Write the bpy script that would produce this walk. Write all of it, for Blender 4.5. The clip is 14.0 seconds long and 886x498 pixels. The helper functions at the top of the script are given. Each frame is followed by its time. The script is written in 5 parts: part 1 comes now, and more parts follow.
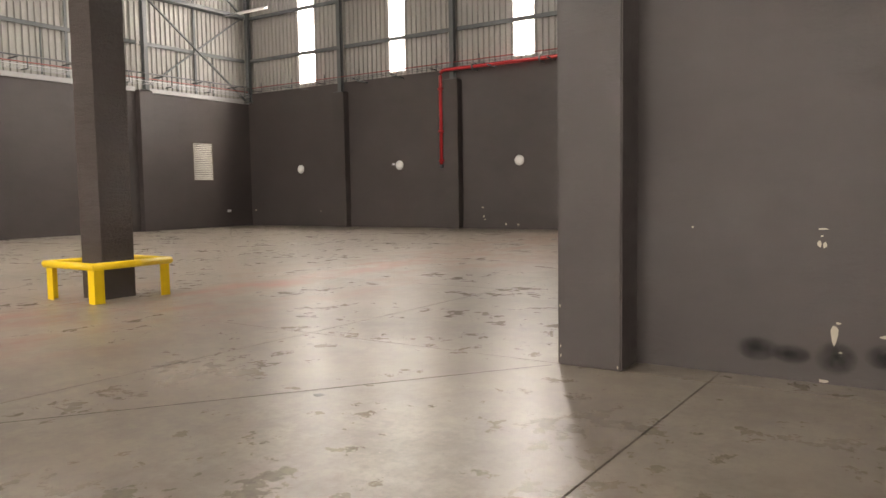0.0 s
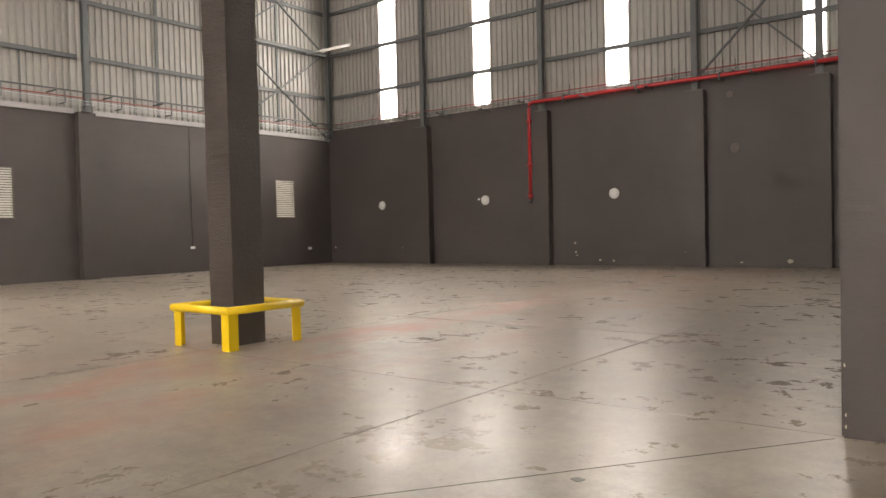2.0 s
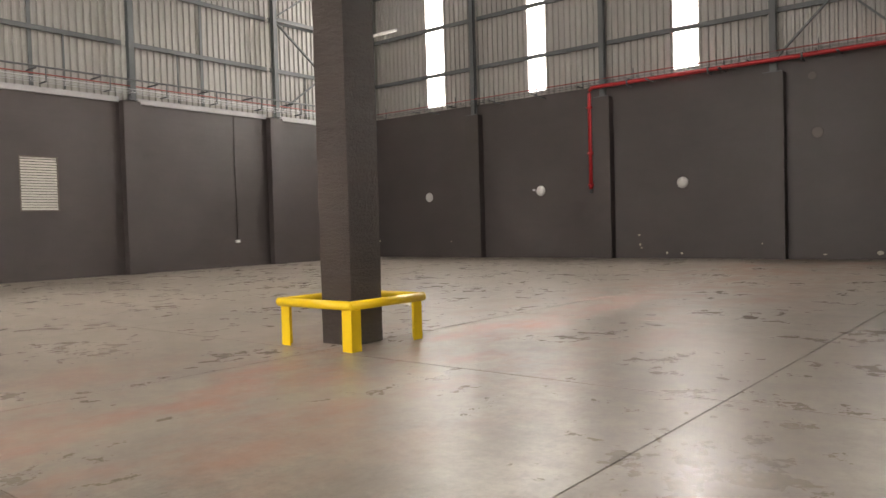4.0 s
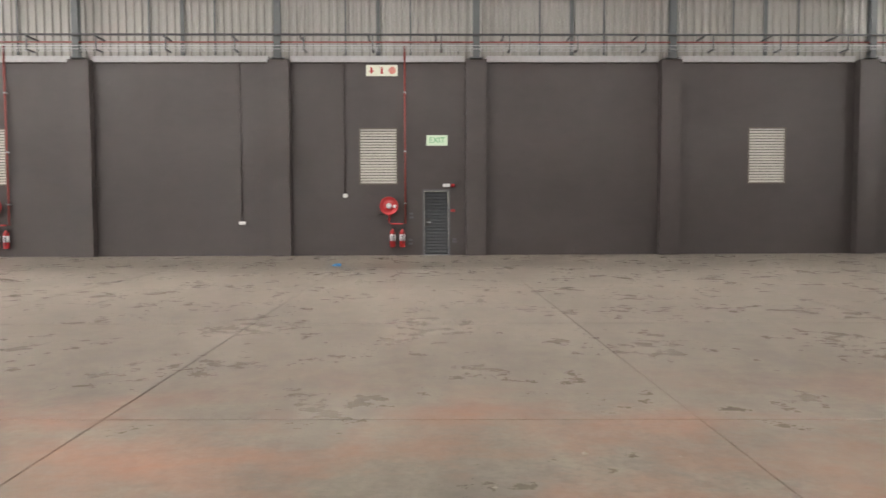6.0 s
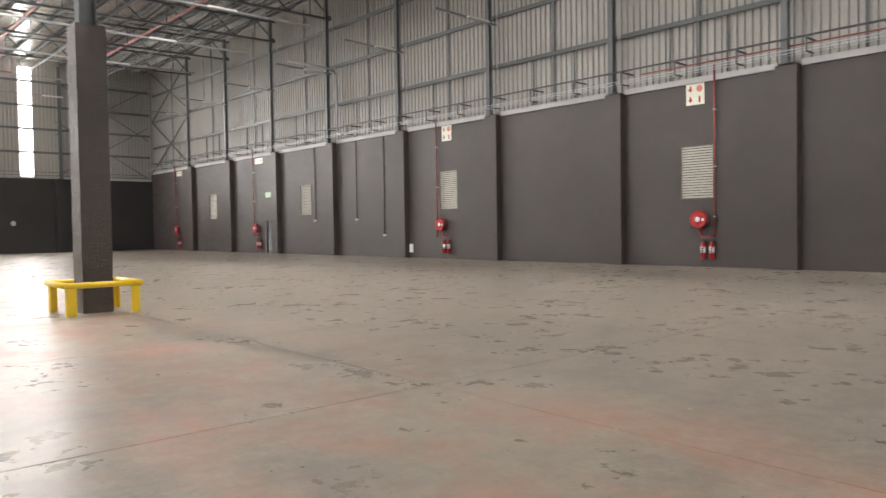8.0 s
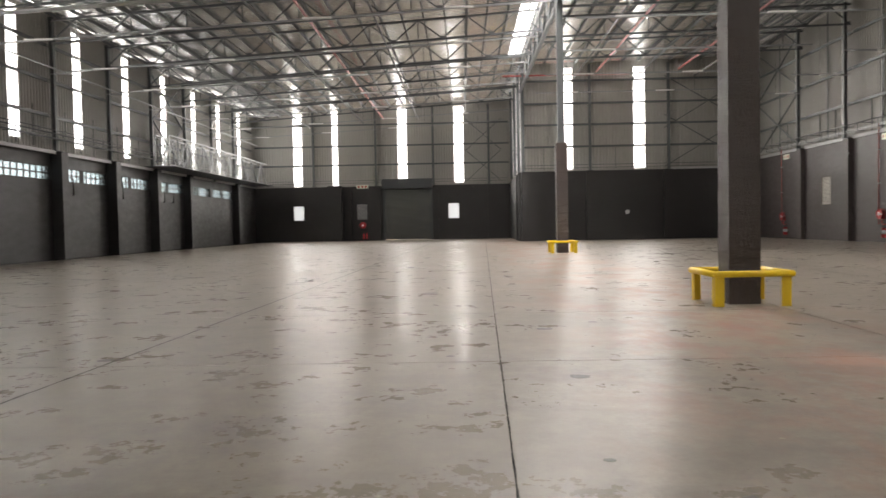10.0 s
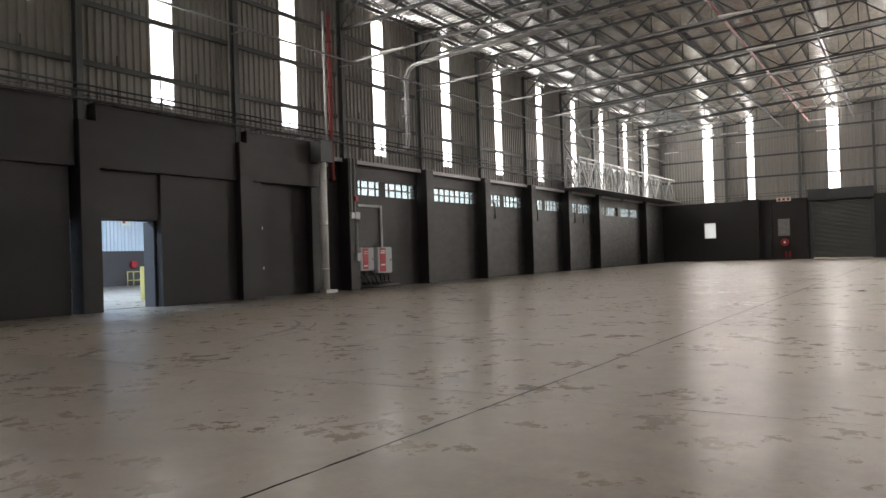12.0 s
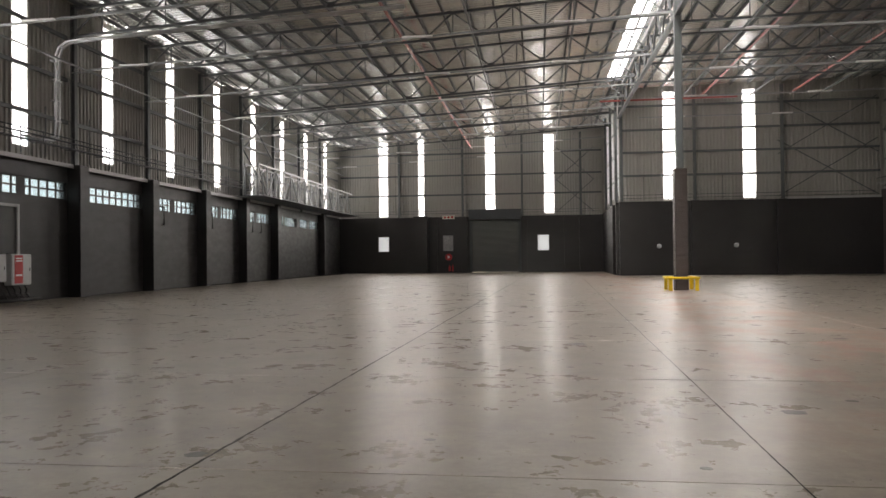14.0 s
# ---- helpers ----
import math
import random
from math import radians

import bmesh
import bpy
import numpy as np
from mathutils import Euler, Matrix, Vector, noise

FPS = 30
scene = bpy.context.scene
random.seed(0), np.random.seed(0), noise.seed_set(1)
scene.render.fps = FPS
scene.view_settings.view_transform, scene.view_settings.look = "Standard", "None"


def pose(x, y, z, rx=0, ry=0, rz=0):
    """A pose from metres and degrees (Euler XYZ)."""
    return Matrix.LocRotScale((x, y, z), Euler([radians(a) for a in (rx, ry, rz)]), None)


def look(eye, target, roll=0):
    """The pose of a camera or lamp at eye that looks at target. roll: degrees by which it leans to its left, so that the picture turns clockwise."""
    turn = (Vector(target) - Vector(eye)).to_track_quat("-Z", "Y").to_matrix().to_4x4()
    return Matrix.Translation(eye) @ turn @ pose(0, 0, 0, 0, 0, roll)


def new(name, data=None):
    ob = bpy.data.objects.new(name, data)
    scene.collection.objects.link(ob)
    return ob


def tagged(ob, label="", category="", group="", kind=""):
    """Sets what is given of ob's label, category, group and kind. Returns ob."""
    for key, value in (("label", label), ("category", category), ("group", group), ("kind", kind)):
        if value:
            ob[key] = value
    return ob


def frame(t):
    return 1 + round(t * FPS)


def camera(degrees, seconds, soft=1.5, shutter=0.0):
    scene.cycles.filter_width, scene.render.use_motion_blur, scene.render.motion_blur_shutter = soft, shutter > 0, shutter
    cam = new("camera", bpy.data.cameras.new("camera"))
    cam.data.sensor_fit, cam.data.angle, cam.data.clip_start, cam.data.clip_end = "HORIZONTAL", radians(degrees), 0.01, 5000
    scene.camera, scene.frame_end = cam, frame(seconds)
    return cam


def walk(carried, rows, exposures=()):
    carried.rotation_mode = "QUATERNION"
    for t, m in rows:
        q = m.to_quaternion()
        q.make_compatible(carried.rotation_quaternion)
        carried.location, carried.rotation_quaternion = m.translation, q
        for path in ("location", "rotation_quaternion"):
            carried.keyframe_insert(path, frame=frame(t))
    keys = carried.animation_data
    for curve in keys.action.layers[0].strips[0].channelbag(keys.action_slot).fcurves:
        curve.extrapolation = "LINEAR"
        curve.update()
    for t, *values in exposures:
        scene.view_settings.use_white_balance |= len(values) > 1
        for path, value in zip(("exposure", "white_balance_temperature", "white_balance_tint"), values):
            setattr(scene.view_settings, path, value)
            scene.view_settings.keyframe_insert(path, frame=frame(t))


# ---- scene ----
cam = camera(62.0, 14.0, shutter=0.12)
PATH = [
    (0, (-0.288, -0.408, 1.46), (-1.384, 1.258, 1.308), -0.9),
    (0.5, (-0.685, -0.339, 1.466), (-1.782, 1.329, 1.353), -0.9),
    (1, (-1.148, -0.28, 1.498), (-2.273, 1.372, 1.419), -1.1),
    (1.5, (-1.536, -0.35, 1.503), (-2.708, 1.269, 1.442), -1.5),
    (2, (-1.952, -0.369, 1.492), (-3.17, 1.217, 1.439), -1.4),
    (4.5, (-4.469, -0.323, 1.365), (-5.742, 1.218, 1.295), -1.8),
    (5, (-4.989, -0.494, 1.405), (-6.641, 0.631, 1.342), -1.0),
    (5.2, (-5.156, -0.577, 1.423), (-6.928, 0.349, 1.356), -0.9),
    (5.3, (-5.228, -0.614, 1.428), (-7.051, 0.205, 1.357), -1.0),
    (5.5, (-5.252, -0.657, 1.421), (-7.156, -0.05, 1.34), -0.3),
    (6, (-5.495, -0.56, 1.411), (-7.492, -0.525, 1.305), -0.2),
    (6.1, (-5.55, -0.566, 1.41), (-7.546, -0.638, 1.302), -0.2),
    (6.5, (-5.795, -0.685, 1.406), (-7.739, -1.142, 1.3), -0.7),
    (6.7, (-5.898, -0.777, 1.407), (-7.791, -1.413, 1.308), -0.7),
    (7, (-6.024, -0.966, 1.41), (-7.815, -1.852, 1.322), -1.2),
    (7.5, (-6.196, -1.386, 1.414), (-7.774, -2.613, 1.351), -1.1),
    (8, (-6.245, -1.809, 1.415), (-7.581, -3.296, 1.356), -0.9),
    (8.5, (-6.217, -2.181, 1.416), (-7.291, -3.867, 1.355), -0.2),
    (9, (-6.202, -2.564, 1.401), (-6.972, -4.408, 1.332), -0.0),
    (9.2, (-6.15, -2.741, 1.404), (-6.775, -4.639, 1.333), -0.2),
    (11.3, (-5.328, -4.337, 1.335), (-4.405, -6.11, 1.303), -2.1),
    (11.5, (-5.283, -4.447, 1.332), (-4.302, -6.189, 1.307), -2.2),
    (12, (-5.181, -4.708, 1.327), (-4.113, -6.399, 1.343), -1.8),
    (12.5, (-5.064, -4.98, 1.342), (-4.175, -6.771, 1.387), -1.2),
    (13, (-4.853, -5.379, 1.42), (-4.192, -7.266, 1.47), -0.7),
    (13.5, (-4.692, -5.732, 1.463), (-4.257, -7.684, 1.501), -0.6),
    (14, (-4.542, -5.911, 1.465), (-4.283, -7.894, 1.488), -0.6),
]
EXPOSURES = [(0.0, 1.55, 7800, 18), (2.0, 1.5, 7800, 18), (4.5, 1.35, 7350, 17), (7.0, 1.33, 7050, 15), (8.0, 0.95, 7050, 15), (9.0, 0.48, 7150, 15), (11.5, 0.08, 7250, 16), (12.5, 0.12, 7250, 16), (13.0, -0.18, 7250, 16), (14.0, -0.2, 7250, 16)]
walk(cam, [(r[0], look(*r[1:])) for r in PATH], EXPOSURES)

# ---- world and daylight ----
world = bpy.data.worlds.new("sky")
scene.world = world
world.use_nodes = True
wn = world.node_tree.nodes
sky = wn.new("ShaderNodeTexSky")
sky.sky_type = 'NISHITA'
sky.sun_disc = False
sky.sun_elevation = radians(48)
sky.sun_rotation = radians(120)
world.node_tree.links.new(sky.outputs[0], wn["Background"].inputs[0])
wn["Background"].inputs[1].default_value = 0.12
sun_data = bpy.data.lights.new("sun", 'SUN')
sun_data.energy, sun_data.angle, sun_data.color = 1.2, radians(12), (1.0, 0.96, 0.9)
sun = new("sun", sun_data)
sun.matrix_world = look((60, 40, 90), (0, 0, 0))

DAYLIGHT = 120.0          # watts for each square metre of translucent sheet
SKYLIGHT = 210.0


def daylight(x, y, z, w, h, target, strength=DAYLIGHT):
    """Area lamp filling an opening of w by h, shining towards target."""
    d = bpy.data.lights.new("daylight", 'AREA')
    d.shape, d.size, d.size_y = 'RECTANGLE', w, h
    d.energy = strength * w * h
    d.color = (0.97, 0.99, 1.0)
    ob = new("daylight", d)
    ob.matrix_world = look((x, y, z), target)
    return ob


# ---- plan ----
XW, XE = -28.50, 14.60       # faces of the west and east walls
YN, YS, YB = 25.20, -75.40, -61.20   # north wall, south wall, wall of the block
XB = -10.42                   # corner of the block
WEST_BAYS = [19.25, 13.02, 6.87] + [0.87 - 6.02 * k for k in range(10)]
EAST_BAYS = [-16.85 - 5.76 * k for k in range(-3, 10)]
NORTH_BAYS = [-22.4, -16.45, -10.45, -6.6, -0.6, 5.35, 11.3]
XC = -10.40                  # line of the columns and the valley
COLUMNS = [(XC, 5.95), (XC, -15.82), (XC, -37.75)]


def roof_z(x):
    if x > XC:
        return 12.2 + (14.4 - x) * 0.062
    return 13.74 + (XC - x) * 0.016


# ---- materials ----
def material(name):
    m = bpy.data.materials.new(name)
    m.use_nodes = True
    nt = m.node_tree
    return m, nt, nt.nodes["Principled BSDF"]


def coords(nt, scale=(1, 1, 1)):
    g = nt.nodes.new("ShaderNodeNewGeometry")
    mp = nt.nodes.new("ShaderNodeMapping")
    mp.inputs["Scale"].default_value = scale
    nt.links.new(g.outputs["Position"], mp.inputs["Vector"])
    return mp.outputs[0]


def noise_tex(nt, vec, scale, detail=6, rough=0.6):
    n = nt.nodes.new("ShaderNodeTexNoise")
    n.inputs["Scale"].default_value, n.inputs["Detail"].default_value, n.inputs["Roughness"].default_value = scale, detail, rough
    nt.links.new(vec, n.inputs["Vector"])
    return n.outputs["Fac"]


def ramp(nt, fac, stops):
    r = nt.nodes.new("ShaderNodeValToRGB")
    e = r.color_ramp.elements
    while len(e) < len(stops):
        e.new(0.5)
    for el, (p, c) in zip(e, stops):
        el.position = p
        el.color = (*c, 1) if len(c) == 3 else c
    nt.links.new(fac, r.inputs[0])
    return r.outputs[0]


def mix(nt, fac, a, b, mode='MIX'):
    n = nt.nodes.new("ShaderNodeMix")
    n.data_type, n.blend_type = 'RGBA', mode
    for sock, v in ((n.inputs[0], fac), (n.inputs[6], a), (n.inputs[7], b)):
        if isinstance(v, (int, float)):
            sock.default_value = v
        elif isinstance(v, tuple):
            sock.default_value = (*v, 1)
        else:
            nt.links.new(v, sock)
    return n.outputs[2]


def bump(nt, b, height, strength, dist):
    n = nt.nodes.new("ShaderNodeBump")
    n.inputs["Strength"].default_value, n.inputs["Distance"].default_value = strength, dist
    nt.links.new(height, n.inputs["Height"])
    nt.links.new(n.outputs[0], b.inputs["Normal"])


def painted(name, base, rough=0.55, vary=0.12, metal=0.0, grain=9.0, stretch=(1, 1, 1), relief=0.15):
    """Paint or plain metal with a little wear at two scales."""
    m, nt, b = material(name)
    v = coords(nt, stretch)
    big, small = noise_tex(nt, v, 0.7, 5), noise_tex(nt, v, grain, 6)
    lo = tuple(c * (1 - vary) for c in base)
    hi = tuple(min(1, c * (1 + vary)) for c in base)
    c = mix(nt, 0.4, ramp(nt, big, [(0.3, lo), (0.7, hi)]), ramp(nt, small, [(0.35, lo), (0.65, hi)]))
    nt.links.new(c, b.inputs["Base Color"])
    nt.links.new(ramp(nt, small, [(0.3, (rough - .08,) * 3), (0.7, (rough + .08,) * 3)]), b.inputs["Roughness"])
    b.inputs["Metallic"].default_value = metal
    bump(nt, b, small, relief, 0.004)
    return m


def wall_paint(name, base, waves=0.45, deep=0.05, gloss=0.0):
    """Dark paint rolled on block masonry, with trowel waves and scuffs."""
    m, nt, b = material(name)
    v = coords(nt)
    big = noise_tex(nt, v, 0.35, 6, 0.65)
    mid = noise_tex(nt, coords(nt, (1, 1, 2.4)), 1.6, 6, 0.6)
    fine = noise_tex(nt, v, 26, 6, 0.7)
    lo, hi = tuple(c * 0.78 for c in base), tuple(c * 1.2 for c in base)
    c = mix(nt, 0.45, ramp(nt, big, [(0.3, lo), (0.72, hi)]), ramp(nt, mid, [(0.3, lo), (0.7, hi)]))
    scuff = ramp(nt, noise_tex(nt, coords(nt, (1, 1, 0.5)), 3.1, 10, 0.75), [(0.71, (0, 0, 0)), (0.78, (1, 1, 1))])
    c = mix(nt, scuff, c, tuple(x * 1.7 + 0.01 for x in base))
    nt.links.new(c, b.inputs["Base Color"])
    nt.links.new(ramp(nt, mid, [(0.3, (0.42 - gloss,) * 3), (0.7, (0.62 - gloss,) * 3)]), b.inputs["Roughness"])
    rib = noise_tex(nt, coords(nt, (0.35, 0.35, 3.2)), 0.9, 3, 0.5)
    h = mix(nt, 0.25, mix(nt, 0.55, mid, rib), fine)
    bump(nt, b, h, waves, deep)
    return m


def concrete_floor():
    """Power-floated concrete: worn polish, grey-brown blotches, dark scuffs and orange dust along the traffic line."""
    m, nt, b = material("polished_concrete")
    v = coords(nt)
    big = noise_tex(nt, v, 0.17, 5, 0.6)
    mid = noise_tex(nt, coords(nt, (1.0, 1.15, 1)), 0.8, 9, 0.7)
    fine = noise_tex(nt, v, 8.0, 8, 0.78)
    a = ramp(nt, big, [(0.3, (0.262, 0.228, 0.184)), (0.7, (0.332, 0.292, 0.238))])
    c = mix(nt, 0.5, a, ramp(nt, mid, [(0.34, (0.195, 0.169, 0.138)), (0.64, (0.335, 0.295, 0.243))]))
    c = mix(nt, 0.2, c, ramp(nt, fine, [(0.25, (0.170, 0.147, 0.122)), (0.75, (0.310, 0.272, 0.226))]))
    # dark scuffed patches in clusters, soft large ones and small ones
    sc = noise_tex(nt, coords(nt, (0.85, 1.15, 1)), 1.5, 10, 0.72)
    s2 = noise_tex(nt, coords(nt, (0.8, 1.3, 1)), 5.0, 9, 0.7)
    clus = ramp(nt, noise_tex(nt, v, 0.30, 3, 0.5), [(0.36, (0.3,) * 3), (0.56, (1, 1, 1))])
    scm = mix(nt, 1.0, ramp(nt, sc, [(0.44, (0, 0, 0)), (0.66, (0.6,) * 3)]), clus, 'MULTIPLY')
    c = mix(nt, scm, c, (0.135, 0.117, 0.104))
    sm2 = mix(nt, 1.0, ramp(nt, s2, [(0.40, (0, 0, 0)), (0.74, (0.45,) * 3)]), clus, 'MULTIPLY')
    c = mix(nt, sm2, c, (0.120, 0.104, 0.096))
    # rubbed scuffs with soft edges, then small dark specks
    xyz = nt.nodes.new("ShaderNodeSeparateXYZ")
    nt.links.new(coords(nt, (-0.6, 0.8, 1)), xyz.inputs[0])
    traffic = nt.nodes.new("ShaderNodeMath")
    traffic.operation = 'ADD'
    nt.links.new(xyz.outputs[0], traffic.inputs[0])
    nt.links.new(xyz.outputs[1], traffic.inputs[1])
    worn = nt.nodes.new("ShaderNodeMapRange")
    worn.inputs[1].default_value, worn.inputs[2].default_value = -6.0, 3.0
    worn.inputs[3].default_value, worn.inputs[4].default_value = 0.6, 1.0
    nt.links.new(traffic.outputs[0], worn.inputs[0])
    patchy = mix(nt, 1.0, clus, worn.outputs[0], 'MULTIPLY')
    for stretch, size, lo, hi, most in (((1.0, 0.6, 1), 7.0, 0.48, 0.68, 0.6), ((1.0, 0.8, 1), 24.0, 0.48, 0.70, 0.6)):
        sp = ramp(nt, noise_tex(nt, coords(nt, stretch), size, 9, 0.68), [(lo, (0, 0, 0)), (hi, (most,) * 3)])
        c = mix(nt, mix(nt, 1.0, sp, patchy, 'MULTIPLY'), c, (0.140, 0.122, 0.110))
    # pale worn flakes
    fl = noise_tex(nt, coords(nt, (1.2, 1.0, 1)), 3.4, 8, 0.7)
    c = mix(nt, ramp(nt, fl, [(0.54, (0, 0, 0)), (0.74, (0.45,) * 3)]), c, (0.340, 0.300, 0.246))
    # orange dust along the column line
    sep = nt.nodes.new("ShaderNodeSeparateXYZ")
    nt.links.new(v, sep.inputs[0])
    band = nt.nodes.new("ShaderNodeMapRange")
    band.interpolation_type = 'SMOOTHSTEP'
    dist = nt.nodes.new("ShaderNodeMath")
    dist.operation = 'ADD'
    dist.inputs[1].default_value = 9.2
    nt.links.new(sep.outputs[0], dist.inputs[0])
    ab = nt.nodes.new("ShaderNodeMath")
    ab.operation = 'ABSOLUTE'
    nt.links.new(dist.outputs[0], ab.inputs[0])
    band.inputs[1].default_value, band.inputs[2].default_value = 0.6, 3.4
    band.inputs[3].default_value, band.inputs[4].default_value = 1.0, 0.0
    nt.links.new(ab.outputs[0], band.inputs[0])
    du = ramp(nt, noise_tex(nt, coords(nt, (1.5, 0.9, 1)), 0.6, 9, 0.68), [(0.46, (0, 0, 0)), (0.76, (1, 1, 1))])
    f = nt.nodes.new("ShaderNodeMath")
    f.operation = 'MULTIPLY'
    nt.links.new(band.outputs[0], f.inputs[0])
    nt.links.new(du, f.inputs[1])
    f2 = nt.nodes.new("ShaderNodeMath")
    f2.operation = 'MULTIPLY'
    f2.inputs[1].default_value = 0.85
    nt.links.new(f.outputs[0], f2.inputs[0])
    c = mix(nt, f2.outputs[0], c, (0.43, 0.205, 0.138))
    nt.links.new(c, b.inputs["Base Color"])
    r = mix(nt, 0.5, ramp(nt, mid, [(0.34, (0.36,) * 3), (0.62, (0.26,) * 3)]), ramp(nt, fl, [(0.42, (0.25,) * 3), (0.64, (0.35,) * 3)]))
    r = mix(nt, f.outputs[0], r, (0.55, 0.55, 0.55))
    nt.links.new(r, b.inputs["Roughness"])
    b.inputs["Specular IOR Level"].default_value = 0.24
    wave = noise_tex(nt, coords(nt, (1, 1, 1)), 2.2, 4, 0.55)
    h = mix(nt, 0.12, wave, fine)
    bump(nt, b, h, 0.16, 0.014)
    return m


M_WALL = wall_paint("dark_brown_wall_paint", (0.062, 0.0515, 0.0495))
# wall paint with a darker base, for the east, south and block walls
M_WALL_DARKER = wall_paint("darker_wall_paint", (0.0225, 0.0206, 0.0208))
M_WRAP = wall_paint("dark_brown_column_wrap", (0.074, 0.055, 0.049), 1.0, 0.26, 0.14)
M_FLOOR = concrete_floor()
M_JOINT = painted("joint_filler", (0.022, 0.020, 0.018), 0.9)
M_JOINT.node_tree.nodes["Principled BSDF"].inputs["Specular IOR Level"].default_value = 0.08
M_CLAD = painted("off_white_sheeting", (0.32, 0.312, 0.29), 0.42, 0.06, stretch=(1, 1, 0.15))
M_FOIL = painted("silver_foil_sheeting", (0.92, 0.91, 0.89), 0.19, 0.12, metal=0.95, grain=3.0)
M_STEEL = painted("grey_primer_steel", (0.105, 0.117, 0.12), 0.5, 0.12)
M_TRUSS = painted("dark_grey_truss_paint", (0.065, 0.071, 0.075), 0.5, 0.12)
M_DARKSTEEL = painted("dark_steel", (0.07, 0.075, 0.08), 0.5, 0.15)
M_GALV = painted("galvanised_steel", (0.45, 0.46, 0.47), 0.42, 0.15, metal=0.6)
M_FLASH = painted("pale_flashing", (0.43, 0.43, 0.435), 0.5, 0.1)
M_YELLOW = painted("yellow_paint", (0.82, 0.56, 0.015), 0.42, 0.08)
M_RED = painted("red_paint", (0.43, 0.020, 0.025), 0.38, 0.1)
M_WHITE = painted("white_plastic", (0.78, 0.78, 0.76), 0.4, 0.04)
M_BLACK = painted("black_rubber", (0.02, 0.02, 0.02), 0.55, 0.1)
M_CREAM = painted("cream_louvre_paint", (0.56, 0.54, 0.49), 0.45, 0.08)


def pane_material():
    m, nt, b = material("translucent_sheet")
    b.inputs["Base Color"].default_value = (0.9, 0.92, 0.93, 1)
    b.inputs["Roughness"].default_value = 0.25
    tr = nt.nodes.new("ShaderNodeBsdfTranslucent")
    tr.inputs["Color"].default_value = (0.93, 0.95, 0.95, 1)
    mx = nt.nodes.new("ShaderNodeMixShader")
    mx.inputs[0].default_value = 0.7
    nt.links.new(b.outputs[0], mx.inputs[1])
    nt.links.new(tr.outputs[0], mx.inputs[2])
    nt.links.new(mx.outputs[0], nt.nodes["Material Output"].inputs["Surface"])
    return m


M_PANE = pane_material()


# ---- mesh helpers ----
def box(bm, x0, x1, y0, y1, z0, z1):
    v = [bm.verts.new(p) for p in ((x0, y0, z0), (x1, y0, z0), (x1, y1, z0), (x0, y1, z0), (x0, y0, z1), (x1, y0, z1), (x1, y1, z1), (x0, y1, z1))]
    for f in ((3, 2, 1, 0), (4, 5, 6, 7), (0, 1, 5, 4), (1, 2, 6, 5), (2, 3, 7, 6), (3, 0, 4, 7)):
        bm.faces.new([v[i] for i in f])


def beam(bm, a, b, w, h=None, up=(0, 0, 1)):
    """A bar of section w by h from a to b."""
    h = h or w
    a, b = Vector(a), Vector(b)
    d = (b - a).normalized()
    u = Vector(up)
    if abs(d.dot(u)) > 0.98:
        u = Vector((0, 1, 0))
    s = d.cross(u).normalized() * (w / 2)
    t = s.cross(d).normalized() * (h / 2)
    va = [bm.verts.new(a + p) for p in (-s - t, s - t, s + t, -s + t)]
    vb = [bm.verts.new(b + p) for p in (-s - t, s - t, s + t, -s + t)]
    bm.faces.new(va[::-1])
    bm.faces.new(vb)
    for i in range(4):
        j = (i + 1) % 4
        bm.faces.new((va[i], va[j], vb[j], vb[i]))


def tube(bm, points, r, n=8):
    """A round pipe along points."""
    pts = [Vector(p) for p in points]
    rings = []
    for i, p in enumerate(pts):
        d = (pts[min(i + 1, len(pts) - 1)] - pts[max(i - 1, 0)]).normalized()
        u = Vector((0, 0, 1)) if abs(d.z) < 0.9 else Vector((1, 0, 0))
        s = d.cross(u).normalized()
        t = s.cross(d)
        rings.append([bm.verts.new(p + r * (math.cos(k * math.tau / n) * s + math.sin(k * math.tau / n) * t)) for k in range(n)])
    for a, b in zip(rings, rings[1:]):
        for k in range(n):
            f = bm.faces.new((a[k], a[(k + 1) % n], b[(k + 1) % n], b[k]))
            f.smooth = True
    bm.faces.new(rings[0][::-1])
    bm.faces.new(rings[-1])


def lathe(bm, origin, axis, profile, n=24):
    """A turned shape: profile of (radius, along) about axis from origin."""
    o, ax = Vector(origin), Vector(axis).normalized()
    u = Vector((0, 0, 1)) if abs(ax.z) < 0.9 else Vector((1, 0, 0))
    s = ax.cross(u).normalized()
    t = ax.cross(s)
    rings = [[bm.verts.new(o + ax * h + r * (math.cos(k * math.tau / n) * s + math.sin(k * math.tau / n) * t)) for k in range(n)] for r, h in profile]
    for a, b in zip(rings, rings[1:]):
        for k in range(n):
            f = bm.faces.new((a[k], a[(k + 1) % n], b[(k + 1) % n], b[k]))
            f.smooth = True
    bm.faces.new(rings[0][::-1])
    bm.faces.new(rings[-1])


def finish(bm, name, mat, bevel=0.0):
    if bevel:
        bmesh.ops.bevel(bm, geom=bm.edges[:], offset=bevel, segments=2, affect='EDGES', clamp_overlap=True)
    bmesh.ops.recalc_face_normals(bm, faces=bm.faces[:])
    me = bpy.data.meshes.new(name)
    bm.to_mesh(me)
    bm.free()
    me.materials.append(mat)
    return me


def part(name, bm, mat, parent=None, label="", bevel=0.0):
    """Links a bmesh as one mesh object, under parent if there is one."""
    ob = new(name, finish(bm, name, mat, bevel))
    if parent is not None:
        ob.parent = parent
    if label:
        ob["label"] = label
    return ob


